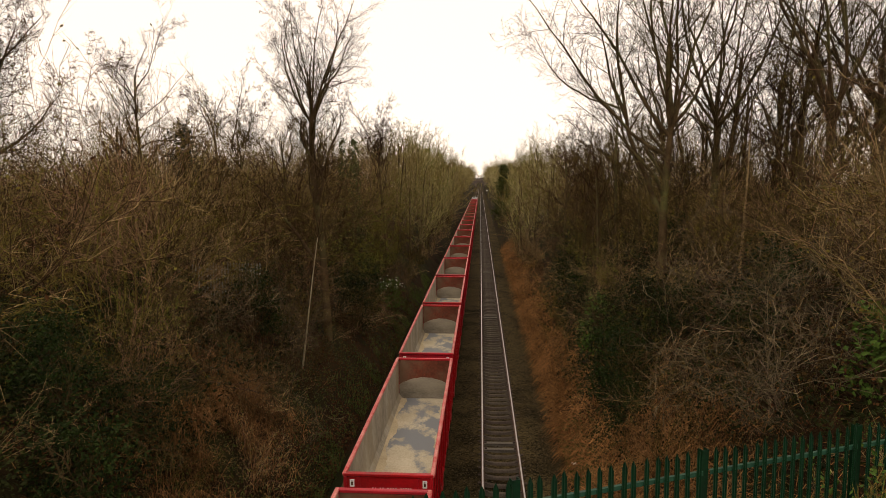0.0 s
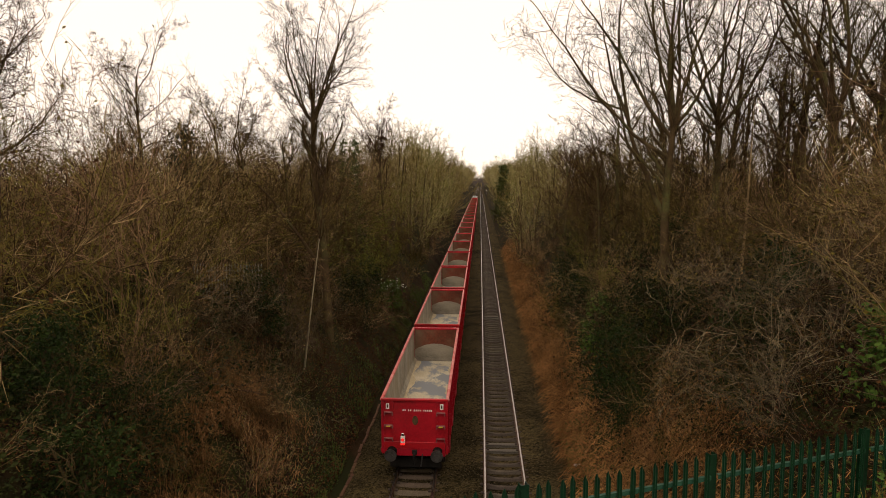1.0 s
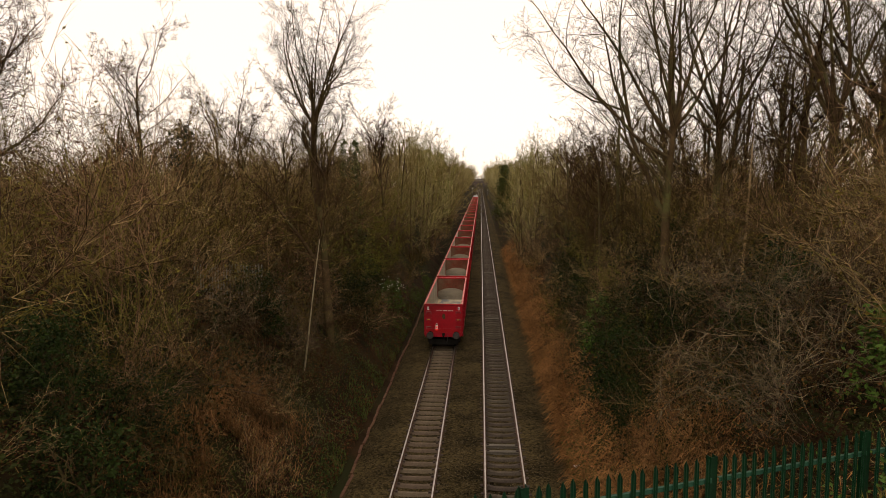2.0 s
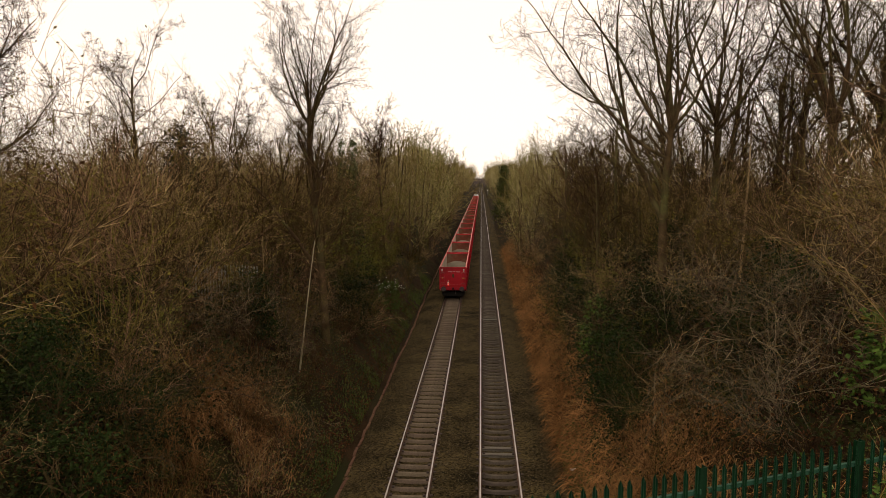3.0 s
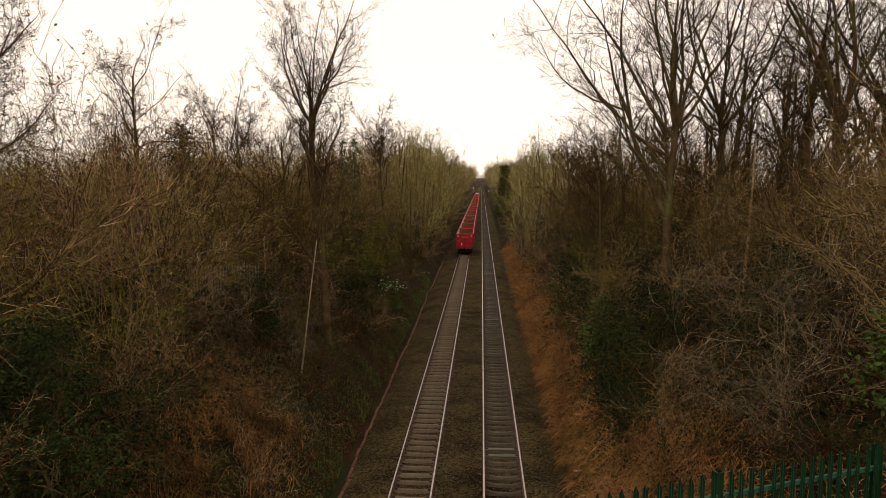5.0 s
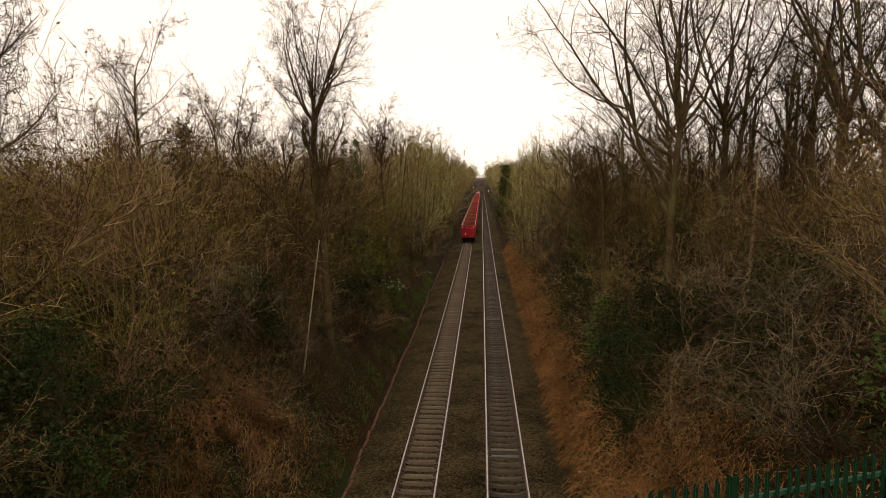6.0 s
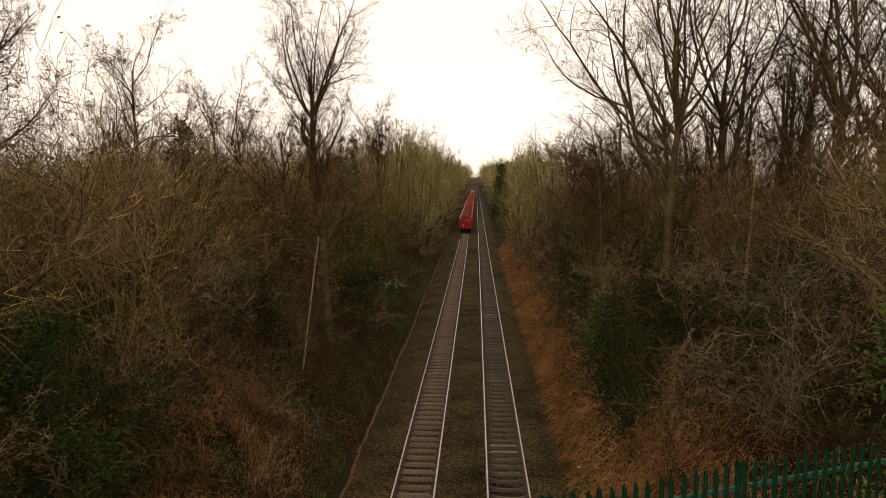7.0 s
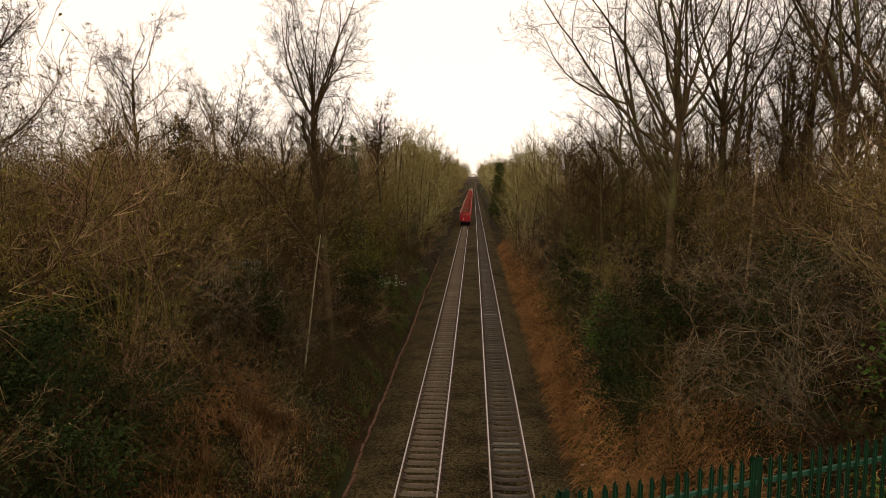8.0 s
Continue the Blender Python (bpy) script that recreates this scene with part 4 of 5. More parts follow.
def build_shrubs():
    rng = random.Random(77)
    # paler outer twigs over darker inner ones put light on the tips as colour
    tall = [shrub_meshes(100, 5.6, 0.6, 12, M_TWIG, M_BUD, 200, 0.045, outer=M_PALETWIG), shrub_meshes(101, 6.0, 0.55, 12, M_PALETWIG, M_BUD, 200, 0.045),
            shrub_meshes(102, 5.2, 0.8, 12, M_OLIVETWIG, M_BUD, 400, 0.05, outer=M_HAZEOLIVETWIG), shrub_meshes(103, 5.0, 0.9, 12, M_TWIG, M_DEAD, 200, 0.05),
            shrub_meshes(104, 5.8, 0.6, 12, M_OLIVETWIG, M_BUD, 200, 0.05), shrub_meshes(105, 5.4, 0.9, 12, M_TWIG, M_DEAD, 150, 0.05, arch=0.02, outer=M_PALETWIG),
            shrub_meshes(106, 5.6, 0.7, 12, M_TWIG, M_BUD, 400, 0.05, outer=M_OLIVETWIG)]
    low = [shrub_meshes(110, 3.3, 1.3, 9, M_PALETWIG, M_DEAD, 100, 0.05, arch=0.05, tip=0.005, side=1.7, side2=1.5), shrub_meshes(111, 2.8, 1.4, 10, M_TWIG, M_DEAD, 300, 0.05, arch=0.06, tip=0.005, side=1.7, side2=1.5),
           shrub_meshes(112, 2.8, 1.2, 10, M_OLIVETWIG, M_SHADEIVY, 500, 0.05, arch=0.05, tip=0.005, side=1.7, side2=1.5), shrub_meshes(113, 3.3, 1.3, 9, M_PALETWIG, M_BUD, 120, 0.05, arch=0.035, tip=0.005, side=1.7, side2=1.4)]
    tl = ["dense bare brown thicket shrub", "bare shrub with pale dry twigs", "budding olive thicket shrub", "brown shrub with some dead leaves", "tall olive-brown thicket shrub", "spreading bare brown shrub", "dense bare brown thicket shrub"]
    ll = ["low arching tangle of pale stems", "low brown bramble tangle", "low bramble with ivy leaves", "arching pale bare shrub"]
    spots_t, spots_l, spots_s = [], [], []
    for side in (-1, 1):
        y = 11.0
        while y < 78:
            d = 2.2
            while d < (30 if side < 0 else 26):
                x = (-6.25 - d) if side < 0 else (2.75 + d)
                jx, jy = x + rng.uniform(-1.1, 1.1), y + rng.uniform(-1.3, 1.3)
                # the open view needs the near land above the left bank filled, not what lies outside the view
                if not blocked(jx, jy) and abs(jx + 0.9) < 0.78 * jy + 5:
                    if side < 0 and (d < 3.6 or y < 15 and d < 7):
                        spots_s.append((jx - 0.6, jy))
                    elif d < 6.2 and rng.random() < (0.8 if side < 0 else 0.7):
                        spots_l.append((jx, jy))
                    elif d > 3.5 and not (side > 0 and y < 27 and d < 9.5 and rng.random() < 0.7) and not (side < 0 and y < 24 and d < 10 and rng.random() < 0.5):
                        spots_t.append((jx, jy))
                d += (1.7 if y < 40 else 2.2) if d < 6 else 2.7 if d < 12 else 3.6
            y += 2.6 if y < 45 else 3.6
    scatter(tall, [p for p in spots_t if -11 < p[0] < 7.5], "thicket_shrub", tl, "shrub", rng, 0.7, 1.0)
    scatter(tall, [p for p in spots_t if p[0] <= -11], "land_thicket_shrub", tl, "shrub", rng, 1.25, 1.6)
    scatter(tall, [(10.6, 17.5), (12.5, 19), (14.2, 21.5), (12.0, 22.8), (15.5, 18.8)], "near_thicket_shrub", tl, "shrub", rng, 1.25, 1.5)
    scatter(tall, [p for p in spots_t if p[0] >= 7.5], "tall_thicket_shrub", tl, "shrub", rng, 1.05, 1.5)
    scatter(low, spots_l, "low_shrub", ll, "shrub", rng, 0.7, 1.15)
    verge = [(-7.5 - 1.3 * rng.random(), 38 + 3.2 * k + rng.uniform(-1, 1)) for k in range(44)] + [(4.6 + 1.0 * rng.random(), 62 + 4.0 * k + rng.uniform(-1, 1)) for k in range(28)]
    scatter(low, verge, "verge_bramble", ll, "bramble", rng, 0.55, 1.0)
    scatter(low, [p for p in spots_s if p[0] < -7.2], "bank_bramble", ll, "bramble", rng, 0.45, 0.75)
    # crooked pale stems over the dark undergrowth
    W = dict(levels=2, pieces=(11, 7, 2), wiggle=(0.3, 0.34, 0.3), up=(0.02, 0.0, 0.0), side=(1.15, 1.3), bare=(0.12, 0.1), angle=((0.35, 1.1), (0.35, 1.0)), ratio=(0.5, 0.42), taper=0.25, thin=0.5, tip=0.005)
    crooked = []
    for k in range(4):
        S, r = [], random.Random(400 + k)
        for _ in range(8):
            a = r.uniform(0, 6.283)
            d = Vector((math.cos(a) * 0.9, math.sin(a) * 0.9, r.uniform(0.5, 1.0))).normalized()
            limb(S, Vector((0, 0, 0)), d, r.uniform(3.0, 5.4), r.uniform(0.007, 0.015) * (1.25 if k == 0 else 1), 0, r, W)
        tw = (M_DEADWOOD, M_TWIG, M_TWIG, M_DEADWOOD)[k]
        crooked.append([("framework", tubes("framework", [q for q in S if q[4] == 0], 5, M_DEADWOOD)), ("crown", tubes("crown", [q for q in S if q[4] > 0 and not q[5]], 3, tw)),
                        ("outer_crown", twig_points("outer_crown", [q for q in S if q[5]], tw))])
    spots_c = [(7.4, 16.5), (8.8, 19.0), (9.8, 17.2), (8.4, 23.5), (10.8, 20.2), (9.6, 25.5), (11.8, 18.5), (7.6, 29.0),
               (-11.0, 17.5), (-13.5, 20.0), (-10.4, 21.5), (-15.8, 22.0), (-12.2, 24.5), (-9.8, 26.5), (-17.5, 26.0), (-14.6, 28.5), (-11.0, 30.0), (-19.5, 29.5), (-12.8, 34.0), (-10.2, 36.0), (-16, 18), (8.0, 18.2), (9.4, 21.0), (-9.4, 23.5), (-10.8, 25.4), (-9.4, 28.6)]
    scatter(crooked, spots_c, "crooked_shrub", ["crooked bare shrub with pale tangled stems"], "shrub", rng, 0.8, 1.25)
    # evergreens among them
    holly = [evergreen_meshes(130, 3.6, 1.5, 3200, 0.062, M_HOLLY, M_BARK, 0.3), evergreen_meshes(131, 3.0, 1.6, 3200, 0.06, M_HOLLY, M_BARK, 0.2)]
    hs = [(5.1, 26.0), (6.2, 28.4), (4.8, 24.2), (5.2, 27.2), (5.5, 30.5), (5.7, 34), (5.3, 38.5), (7.4, 26.5), (5.6, 44), (6.3, 50), (-9.7, 13.6), (-10.2, 16.8), (-11.5, 15.5), (-8.6, 12.2), (-13.2, 14.0), (-14, 17), (-8.6, 40), (9.5, 36),
          (7.6, 20.5), (9.5, 22.5), (-9.2, 46), (-10.5, 27), (-13.5, 23)]
    scatter(holly, hs, "holly_bush", ["dark glossy evergreen holly bush"], "bush", rng, 0.8, 1.2)
    laurel = [evergreen_meshes(133, 2.6, 1.1, 800, 0.11, M_LAUREL, M_BARK, 0.2)]
    scatter(laurel, [(9.1, 16.2), (9.9, 15.4), (5.3, 33.2), (5.6, 36)], "laurel_bush", ["bright green broad-leaved laurel bush"], "bush", rng, 0.8, 1.1)
    flower = evergreen_meshes(135, 2.3, 1.3, 1500, 0.09, M_LAUREL, M_BARK, 0.2)
    bush = put_tree("flowering_bush", flower, on_ground(-7.9, 50.5), "green bush with white blossom by the track", "bush")
    gg = np.random.default_rng(4)
    tops = np.stack([gg.normal(0, 0.5, 90), gg.normal(0, 0.5, 90), 1.9 + gg.normal(0, 0.25, 90)], 1)
    bl = new("blossom", leaves("blossom", tops, 0.075, M_WHITE, gg))
    bl.parent = bush
    fresh = shrub_meshes(136, 4.6, 0.9, 12, M_OLIVETWIG, M_FRESH, 2200, 0.055, outer=M_OLIVETWIG)
    for k, (x, y) in enumerate(((-9.6, 45), (-9.3, 55), (-12.5, 21), (6.6, 37), (7.2, 47), (-10.6, 59), (-11.8, 63))):
        put_tree("budding_shrub", fresh, on_ground(x, y), "shrub in fresh yellow-green bud", "shrub", "", k * 1.7, (1.1, 0.9, 0.6, 0.7, 0.8, 1.2, 1.3)[k])
    vine = [shrub_meshes(150, 1.5, 1.3, 7, M_OLIVETWIG, M_LAUREL, 260, 0.05, arch=0.05, side=1.2), shrub_meshes(151, 1.3, 1.6, 7, M_PALETWIG, M_LAUREL, 200, 0.05, arch=0.06, side=1.2)]
    for k, u in enumerate((2.3, 3.1, 3.9, 4.6)):
        p = FENCE_AT + FENCE_DIR * u + Vector((0.1, -0.35 + 0.6 * (k % 2), FENCE_TOP - FENCE_H - 0.04))
        put_tree("bramble", vine[k % 2], p, "straggling yellow-green bramble growing through the fence", "bramble", "", k * 1.3, 1.0)
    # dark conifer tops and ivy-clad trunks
    con = evergreen_meshes(140, 9.2, 2.0, 5600, 0.09, M_SHADEIVY, M_BARK, 0.6)
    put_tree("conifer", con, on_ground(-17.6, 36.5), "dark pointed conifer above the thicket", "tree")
    ivy = evergreen_meshes(141, 10.8, 0.85, 2600, 0.10, M_IVYTREE, M_BARK, 0.45)
    for x, y, k in ((-11.0, 52.5, 0.97), (-12.3, 54, 0.9)):
        put_tree("ivy_clad_tree", ivy, on_ground(x, y), "dead trunk thick with ivy", "tree", "ivy-clad trunks", x, k)
    far = evergreen_meshes(142, 13.2, 2.3, 7000, 0.24, M_IVYTREE, M_BARK, 0.6)
    put_tree("evergreen_tree", far, on_ground(4.35, 150), "tall dark evergreen beside the line", "tree")


def build_far_woods():
    rng = random.Random(9)
    P = dict(BIG, levels=3, pieces=(5, 4, 2, 1), side=(1.6, 1.6, 2.2), ratio=(0.5, 0.5, 0.6), bare=(0.15, 0.15, 0.1), tip=0.014, up=(0.03, 0.1, 0.08, 0.05))
    stems = [((0, 0, 0), (0, 0, 1), 9.5, 0.14), ((0, 0, 0.5), (0.3, 0.1, 1), 7.5, 0.09), ((0, 0, 0.4), (-0.3, -0.2, 1), 7.5, 0.09)]
    var = []
    # the pale twigs carry distance haze in their colour
    for k, tw in enumerate((M_HAZEBOUGH, M_HAZEBOUGH, M_HAZEOLIVETWIG, M_HAZEBOUGH)):
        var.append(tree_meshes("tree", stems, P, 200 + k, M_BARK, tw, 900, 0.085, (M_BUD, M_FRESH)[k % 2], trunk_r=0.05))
    spots = []
    y = 74.0
    while y < 180:
        for side in (-1, 1):
            for d0 in ((2.4, 5.0, 8.0, 12.0) if y < 110 else (2.6, 6.0, 10.0)):
                d = d0 + rng.uniform(-1.0, 1.2)
                spots.append(((-6.25 - d) if side < 0 else (2.75 + d), y + rng.uniform(-2.5, 2.5)))
        y += 6.2
    spots = [(x, y) for x, y in spots if not (120 < y < 158 and 0 < x < 8)]
    for lo, hi, side, s0, s1 in ((0, 100, -1, 0.85, 1.15), (0, 100, 1, 0.7, 0.95), (100, 140, -1, 0.95, 1.3), (100, 140, 1, 0.8, 1.2), (140, 400, 1, 0.8, 1.35), (140, 400, -1, 1.0, 1.45)):
        scatter(var, [p for p in spots if lo <= p[1] < hi and p[0] * side > 0], "wood_tree", ["olive trackside tree paled as by haze", "olive budding trackside tree", "budding brown trackside tree", "olive trackside tree paled as by haze"], "tree", rng, s0, s1)
    back = [(x + rng.uniform(-1, 1), y + rng.uniform(-1.5, 1.5)) for x, y in ((13, 38), (16, 36), (17, 41), (20, 37), (20, 44), (24, 40), (27, 35), (24, 32), (22, 50), (28, 46), (16.5, 46), (14.8, 34), (18.6, 35.5), (22, 35.5), (25.5, 29))]
    B = dict(BIG, levels=3, pieces=(8, 5, 3, 1), side=(1.7, 1.7, 2.8), ratio=(0.5, 0.46, 0.5), bare=(0.15, 0.15, 0.1), tip=0.007, wiggle=(0.13, 0.2, 0.25, 0.25))
    tallvar = [tree_meshes("tree", [((0, 0, 0), (0, 0, 1), 11, 0.15), ((0, 0.15), (0.25, 0.1, 1), 9, 0.09), ((0, 0.1), (-0.25, -0.2, 1), 9.5, 0.09)], B, 220 + k, M_BARK, M_TWIG, 400, 0.06) for k in range(3)]
    scatter(tallvar, back, "back_tree", ["bare brown tree behind the great trees", "olive budding tree behind the great trees"], "tree", rng, 1.0, 1.25)
    edge = [(x + rng.uniform(-0.8, 0.8), y + rng.uniform(-1.5, 1.5)) for x, y in ((6.4, 39), (8.0, 41), (9.8, 42.5), (7.0, 45), (11.5, 45), (9.0, 48.5), (6.6, 52), (10.6, 53), (8.4, 57), (7.0, 63), (10.2, 62), (8.0, 69), (11.2, 39), (13.0, 41), (12.6, 36.5), (15.0, 43), (14.0, 47), (10.0, 36.8), (16.4, 39))]
    scatter(tallvar, edge, "bank_tree", ["dense bare brown tree on the bank", "olive budding tree on the bank"], "tree", rng, 0.66, 0.9)
    # woods farther down the line and beyond the cutting
    F = dict(P, levels=2, pieces=(5, 3, 1), side=(2.2, 3.4), ratio=(0.5, 0.55), bare=(0.1, 0.1), tip=0.03)
    shapes = []
    for k in range(5):
        S, r = [], random.Random(300 + k)
        for p, d, length, rad in stems:
            limb(S, Vector(p), Vector(d).normalized(), length, rad, 0, r, F)
        shapes.append((np.array([q[0] for q in S]), np.array([q[1] for q in S]), np.array([q[2] for q in S])))
    g = np.random.default_rng(8)
    # both twig colours are lifted in place of haze
    for name, tw, lab in (("far_woods", M_HAZEOLIVETWIG, "far olive-brown woods along the cutting"), ("far_budding_woods", M_HAZEBOUGH, "far woods along the cutting, paled as by haze")):
        A, B, R = [], [], []
        for i in range(190):
            if i < 110:
                y = 175 + 700 * (i / 110) ** 1.2
                d = float(g.choice([3.4, 5.8, 8.5, 12.0])) + g.uniform(-1, 1) + max(0.0, (y - 200) * 0.004)
                x = -6.25 - d if g.random() < 0.5 else 2.75 + d
            else:
                y = 78 + 330 * g.random() ** 1.3
                x = (-1 if g.random() < 0.75 else 1) * g.uniform(16, 28 + 0.62 * y)
            if 95 <= i < 110:
                x, y = g.uniform(-40, 55), g.uniform(930, 1050)
            a, b, rr = shapes[int(g.integers(0, 5))]
            t, sc = g.uniform(0, 6.28), g.uniform(0.85, 1.1) * (y / 175) ** 0.42 if i < 110 else g.uniform(0.75, 1.1) * (y / 78) ** 0.45
            rot = np.array([[math.cos(t), -math.sin(t), 0], [math.sin(t), math.cos(t), 0], [0, 0, 1]]) * sc
            at = np.array([x, y, ground_z(x, y) - 0.1])
            A.append(a @ rot.T + at)
            B.append(b @ rot.T + at)
            R.append(rr * sc)
        A, B, R = np.concatenate(A), np.concatenate(B), np.concatenate(R)
        ob = new(name, twig_points(name, list(zip(A, B + (B - A) * 0.25, R * 1.2)), tw))
        tagged(ob, lab, "woods", kind="stuff")


# ---- low growth ----
def blades(name, base, way, length, width, material, rng, droop):
    """Bent grass blades, two pieces each."""
    n = len(base)
    side = np.cross(way, [0, 0, 1.0])
    side /= np.linalg.norm(side, axis=1, keepdims=True) + 1e-9
    w = width * rng.uniform(0.6, 1.3, (n, 1))
    mid = base + way * length * 0.55
    tip = base + way * length + np.array([0, 0, -1.0]) * length * droop
    v = np.stack([base - side * w, base + side * w, mid + side * w * 0.7, mid - side * w * 0.7, tip], 1).reshape(-1, 3)
    i = np.arange(n)[:, None] * 5
    f = np.concatenate([i + [0, 1, 2], i + [0, 2, 3], i + [3, 2, 4]])
    return array_mesh(name, v, f, material)


def build_low_growth():
    g = np.random.default_rng(21)

    def zs(px, py):
        return np.array([ground_z(a, b) for a, b in zip(px, py)])
    # dead bracken and grass hanging down the right bank
    n = 19000
    py = 12 + 95 * g.random(n) ** 1.4
    px = 2.75 + np.abs(g.normal(0, 1.15, n)) * (1.0 + 0.8 * (py < 27)) + 0.12
    lump = np.array([fbm(a, b, 0.9) for a, b in zip(px, py)])
    base = np.stack([px, py, zs(px, py) + 0.12 + 0.25 * lump], 1)
    way = np.stack([-0.75 + g.normal(0, 0.35, n), g.normal(0, 0.45, n) - 0.2, 0.35 + g.normal(0, 0.3, n)], 1)
    way /= np.linalg.norm(way, axis=1, keepdims=True)
    ln = g.uniform(0.4, 1.25, (n, 1))
    tagged(new("dead_bracken", blades("dead_bracken", base, way, ln, 0.019, M_BRACKEN, g, 0.45)), "orange-brown dead bracken and grass hanging down the bank", "grass", kind="stuff")
    # rust-brown dead stalks in two patches
    n = 15000
    k = 9000
    px = np.concatenate([-9.5 + g.normal(0, 0.95, k), 5.0 + g.normal(0, 1.1, n - k)])
    py = np.concatenate([21.0 + g.normal(0, 2.6, k), 20.8 + g.normal(0, 2.2, n - k)])
    keep = np.array([(not blocked(a, b) or 3.0 < a < 4.3) and fbm(a, b, 0.6) > -0.35 for a, b in zip(px, py)])
    px, py = px[keep], py[keep]
    base = np.stack([px, py, zs(px, py) + 0.25 * g.random(len(px))], 1)
    way = np.stack([g.normal(0, 0.5, len(px)) - 0.2 * np.sign(px), g.normal(0, 0.5, len(px)) - 0.2, 0.5 + 0.5 * g.random(len(px))], 1)
    way /= np.linalg.norm(way, axis=1, keepdims=True)
    tagged(new("dead_stalks", blades("dead_stalks", base, way, g.uniform(0.4, 1.3, (len(px), 1)), 0.011, M_RUST, g, 0.4)), "rust-brown dead stalks and brushwood on the banks", "brushwood", kind="stuff")
    # green grass tufts
    n = 16000
    k = n // 2
    px = np.concatenate([-6.4 - np.abs(g.normal(0, 0.7, k)), 2.8 + np.abs(g.normal(0, 0.5, n - k))])
    py = np.concatenate([14 + 60 * g.random(k), 14 + 16 * g.random(n - k)])
    keep = np.array([fbm(a, b, 0.5) for a, b in zip(px, py)]) > 0.0
    px, py = px[keep], py[keep]
    base = np.stack([px, py, zs(px, py)], 1)
    way = np.stack([g.normal(0, 0.4, len(px)), g.normal(0, 0.4, len(px)), np.ones(len(px))], 1)
    way /= np.linalg.norm(way, axis=1, keepdims=True)
    tagged(new("grass_tufts", blades("grass_tufts", base, way, g.uniform(0.2, 0.55, (len(px), 1)), 0.012, M_GRASS, g, 0.3)), "rough green grass tufts at the foot of the banks", "grass", kind="stuff")
    # evergreen leaves added inside the thickets, coloured dark to stand for deep shade
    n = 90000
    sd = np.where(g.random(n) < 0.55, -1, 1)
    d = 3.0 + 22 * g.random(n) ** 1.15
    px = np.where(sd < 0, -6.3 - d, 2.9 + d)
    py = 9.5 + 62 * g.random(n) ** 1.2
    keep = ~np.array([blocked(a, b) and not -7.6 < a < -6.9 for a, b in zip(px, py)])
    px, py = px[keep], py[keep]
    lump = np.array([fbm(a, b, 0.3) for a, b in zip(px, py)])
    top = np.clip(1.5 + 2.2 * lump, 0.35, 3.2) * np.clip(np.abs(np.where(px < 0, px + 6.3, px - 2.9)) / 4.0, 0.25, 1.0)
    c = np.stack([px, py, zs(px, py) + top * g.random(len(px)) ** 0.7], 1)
    tagged(new("undergrowth", leaves("undergrowth", c, 0.11, M_SHADEIVY, g, flat=0.5, long=1.3)), "dark ivy and bramble leaves added as shade inside the thickets", "undergrowth", kind="stuff")
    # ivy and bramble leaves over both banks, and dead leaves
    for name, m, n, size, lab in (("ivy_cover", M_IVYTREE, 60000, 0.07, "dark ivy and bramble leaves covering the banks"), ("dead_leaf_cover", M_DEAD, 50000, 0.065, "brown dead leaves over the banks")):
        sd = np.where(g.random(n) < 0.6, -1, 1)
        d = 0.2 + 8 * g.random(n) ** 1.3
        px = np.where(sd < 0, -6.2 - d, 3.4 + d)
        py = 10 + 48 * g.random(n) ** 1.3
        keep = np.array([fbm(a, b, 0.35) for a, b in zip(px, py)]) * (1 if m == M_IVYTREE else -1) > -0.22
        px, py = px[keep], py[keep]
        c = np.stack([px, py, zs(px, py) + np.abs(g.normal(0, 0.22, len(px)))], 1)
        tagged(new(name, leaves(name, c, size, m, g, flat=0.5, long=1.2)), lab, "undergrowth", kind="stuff")


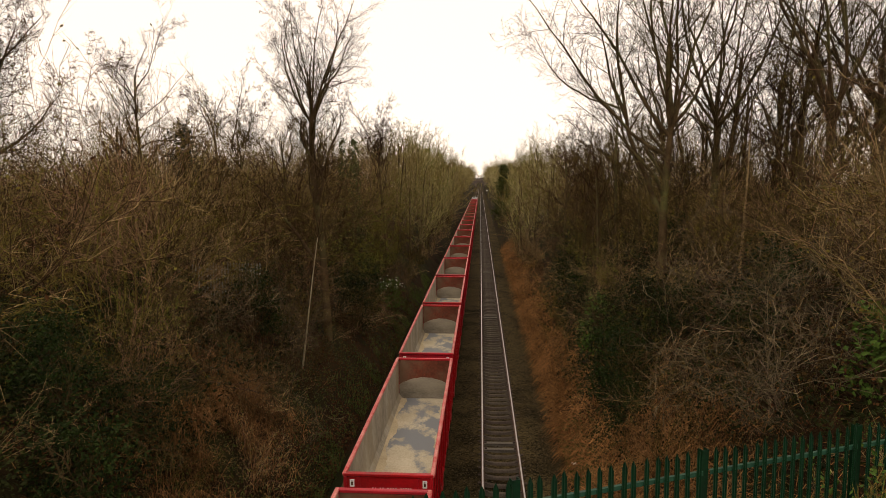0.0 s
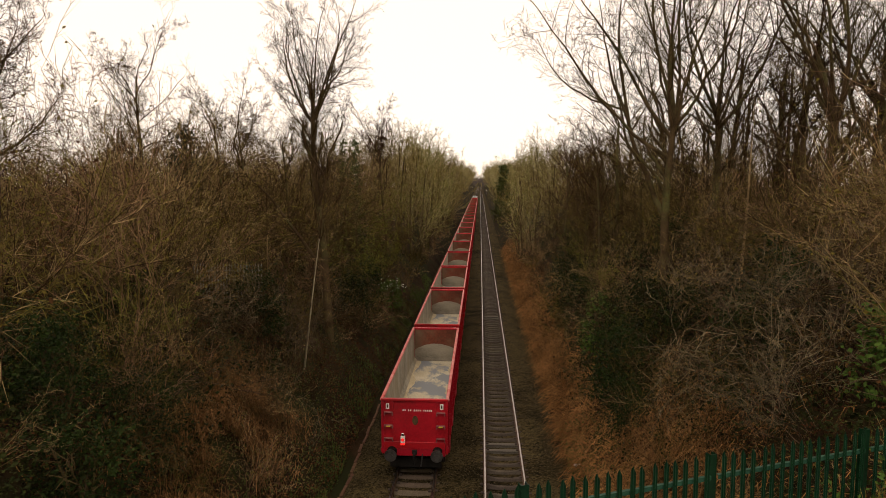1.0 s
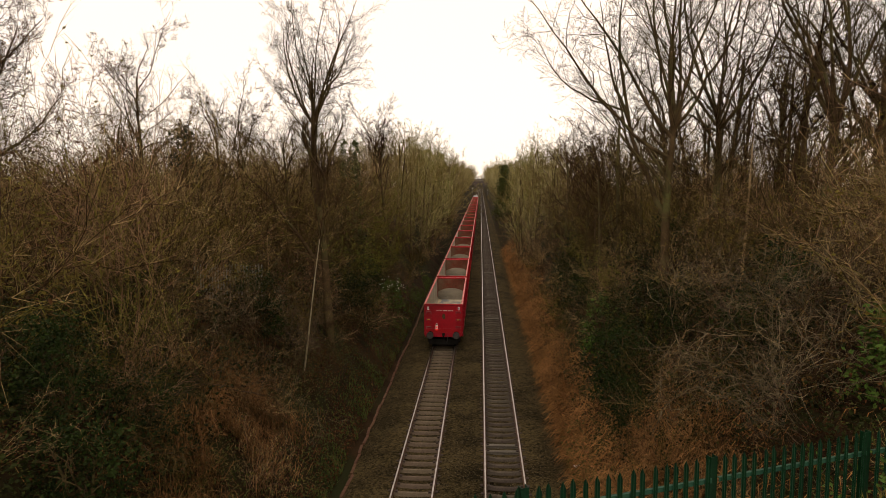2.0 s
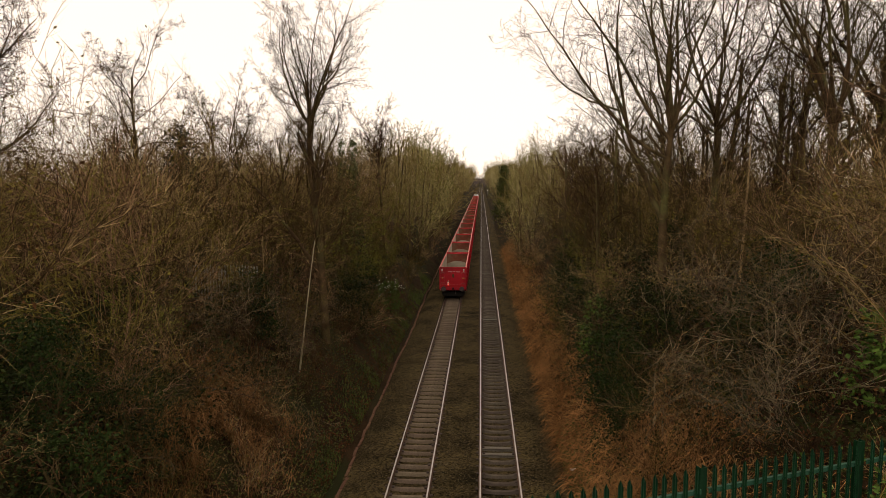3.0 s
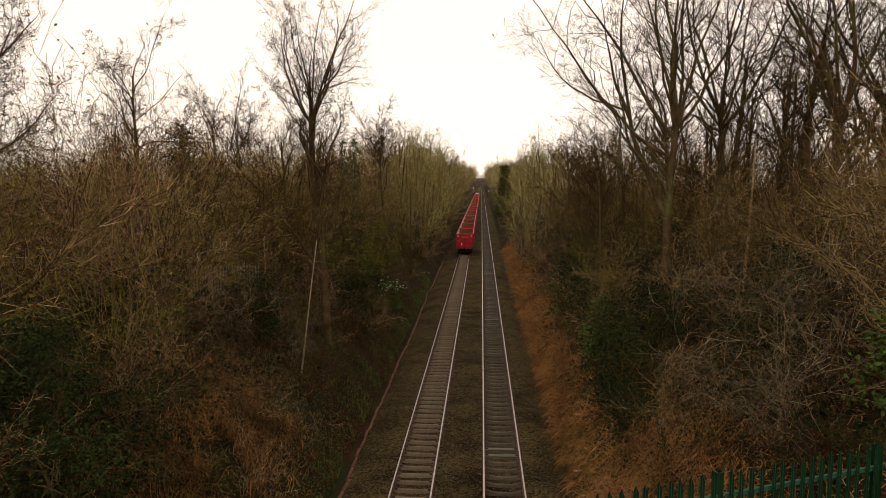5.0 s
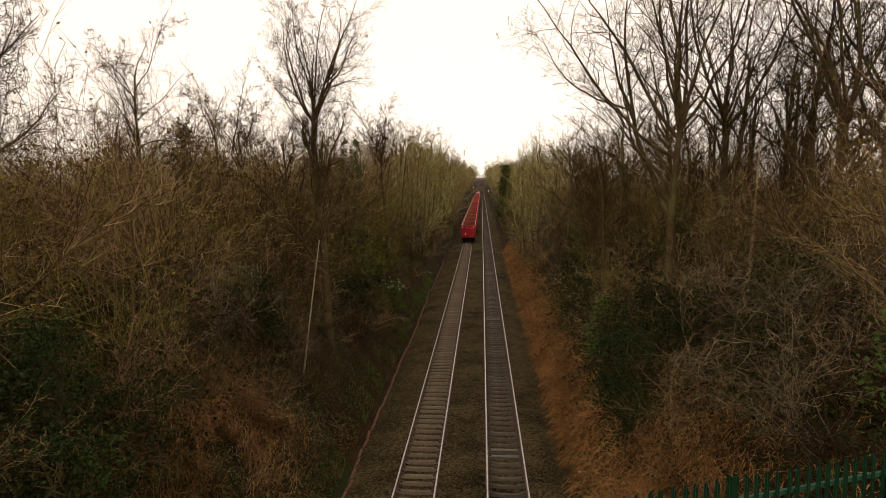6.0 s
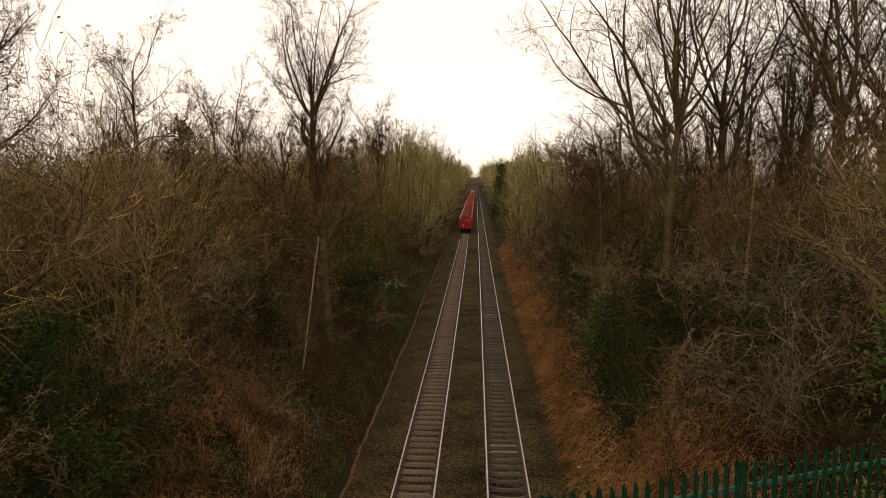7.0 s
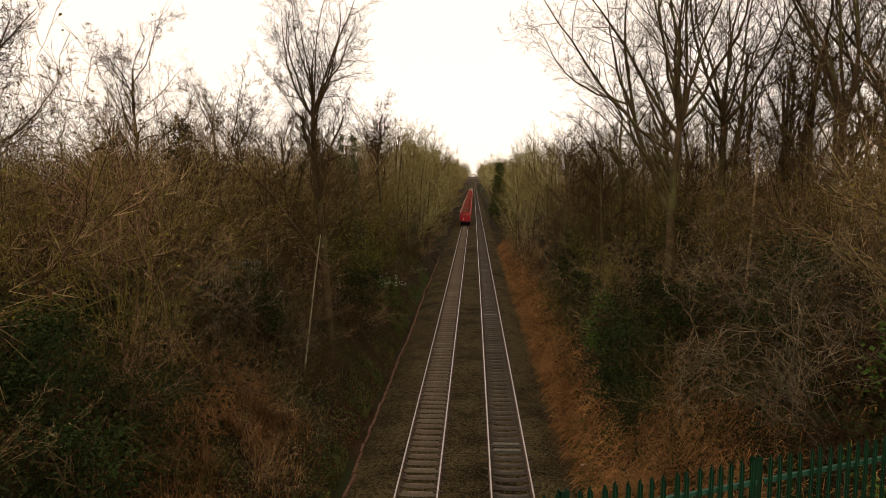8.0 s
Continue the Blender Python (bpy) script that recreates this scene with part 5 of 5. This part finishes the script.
# ======== far things ========
def build_far_bridge():
    y = 900
    z = rise(y) - 0.5
    c = (XL + XR) / 2
    b = new("far_bridge")
    tagged(b, "sooty brick arch bridge over the line", "bridge", kind="structure")
    bm = bmesh.new()
    arch = [(c + 4.4 * math.cos(a), z + 4.2 + 3.4 * math.sin(a)) for a in [math.pi * i / 16 for i in range(17)]]
    prism(bm, [(c - 30, z - 1), (c - 4.4, z - 1)] + arch[::-1] + [(c + 4.4, z - 1), (c + 30, z - 1), (c + 30, z + 11.0), (c - 30, z + 11.0)], y, y + 8)
    part("arch_wall", bm, M_BRICK, b)
    bm = bmesh.new()
    box(bm, c - 30, c + 30, y - 0.3, y + 0.4, z + 11.0, z + 11.5, 0.05)
    part("string_course", bm, M_CONC, b, "pale stone string course")
    bm = bmesh.new()
    box(bm, c - 30, c + 30, y - 0.1, y + 0.3, z + 11.5, z + 13.4, 0.05)
    part("parapet", bm, M_BRICK, b)
    for x, h, yy in ((-7.3, 4.4, 520), (3.9, 3.2, 470)):
        s = new("signal_post")
        s.location = (x, yy, rise(yy) - 0.4)
        tagged(s, "railway signal post with a white light", "signal")
        bm = bmesh.new()
        cyl(bm, (0, 0, h / 2), (0, 0, 1), 0.09, h, 10)
        part("post", bm, M_GALV, s)
        bm = bmesh.new()
        box(bm, -0.3, 0.3, -0.2, 0.1, h, h + 1.2, 0.03)
        hd = part("head", bm, M_BLACK, s)
        bm = bmesh.new()
        cyl(bm, (0, -0.23, h + 0.6), (0, 1, 0), 0.2, 0.06, 12)
        part("lamp", bm, M_SIGNAL, hd, "glowing white signal lamp")


def build_grey_fence():
    f = new("grey_palisade_fence")
    f.location = (-15.8, 33, ground_z(-14.3, 33))
    tagged(f, "weathered grey steel palisade fence inside the thicket", "fence")
    me = pale_mesh(1.9, 3)
    me.materials.clear()
    me.materials.append(M_GALV)
    for k in range(24):
        o = new("pale", me)
        o.parent, o.location = f, (k * 0.155, 0, 0)
    for z in (0.4, 1.5):
        bm = bmesh.new()
        box(bm, -0.1, 3.7, 0.012, 0.05, z, z + 0.05)
        part("rail", bm, M_GALV, f)


def build_litter():
    bm = bmesh.new()
    box(bm, -0.16, 0.16, -0.07, 0.07, 0, 0.05, 0.015)
    o = new("litter_scrap", mesh_of("litter_scrap", bm, M_WHITE))
    o.matrix_world = pose(3.0, 25.3, ground_z(3.0, 25.3) + 0.25, 8, 10, 35)
    tagged(o, "crumpled white scrap of litter on the bank", "litter")


build_ground()
build_ballast()
build_trough()
build_bridge()
build_fence()
build_train()
build_big_trees()
build_shrubs()
build_far_woods()
build_low_growth()
build_far_bridge()
build_grey_fence()
build_litter()
build_track(XL, "flat", 0.65, "railway track on pale flat concrete sleepers", 1)
build_track(XR, "dip", 0.65, "railway track on stained dipped concrete sleepers", 2)


def motions():
    """The train runs away up the left track, slowing a little."""
    for thing, y in TRAIN:
        rows = []
        for t in (0, 0.0334, 0.1, 0.5, 1, 1.5, 2, 2.5, 3, 3.5, 4, 4.5, 5, 5.5, 6, 6.5, 7, 7.5, 7.9, 7.9667, 8):
            at = y + SPEED * t - SLOWING * t * t
            rows.append((t, pose(XL, at, rise(at), math.degrees(math.atan(CLIMB)))))
        walk(thing, rows)


motions()
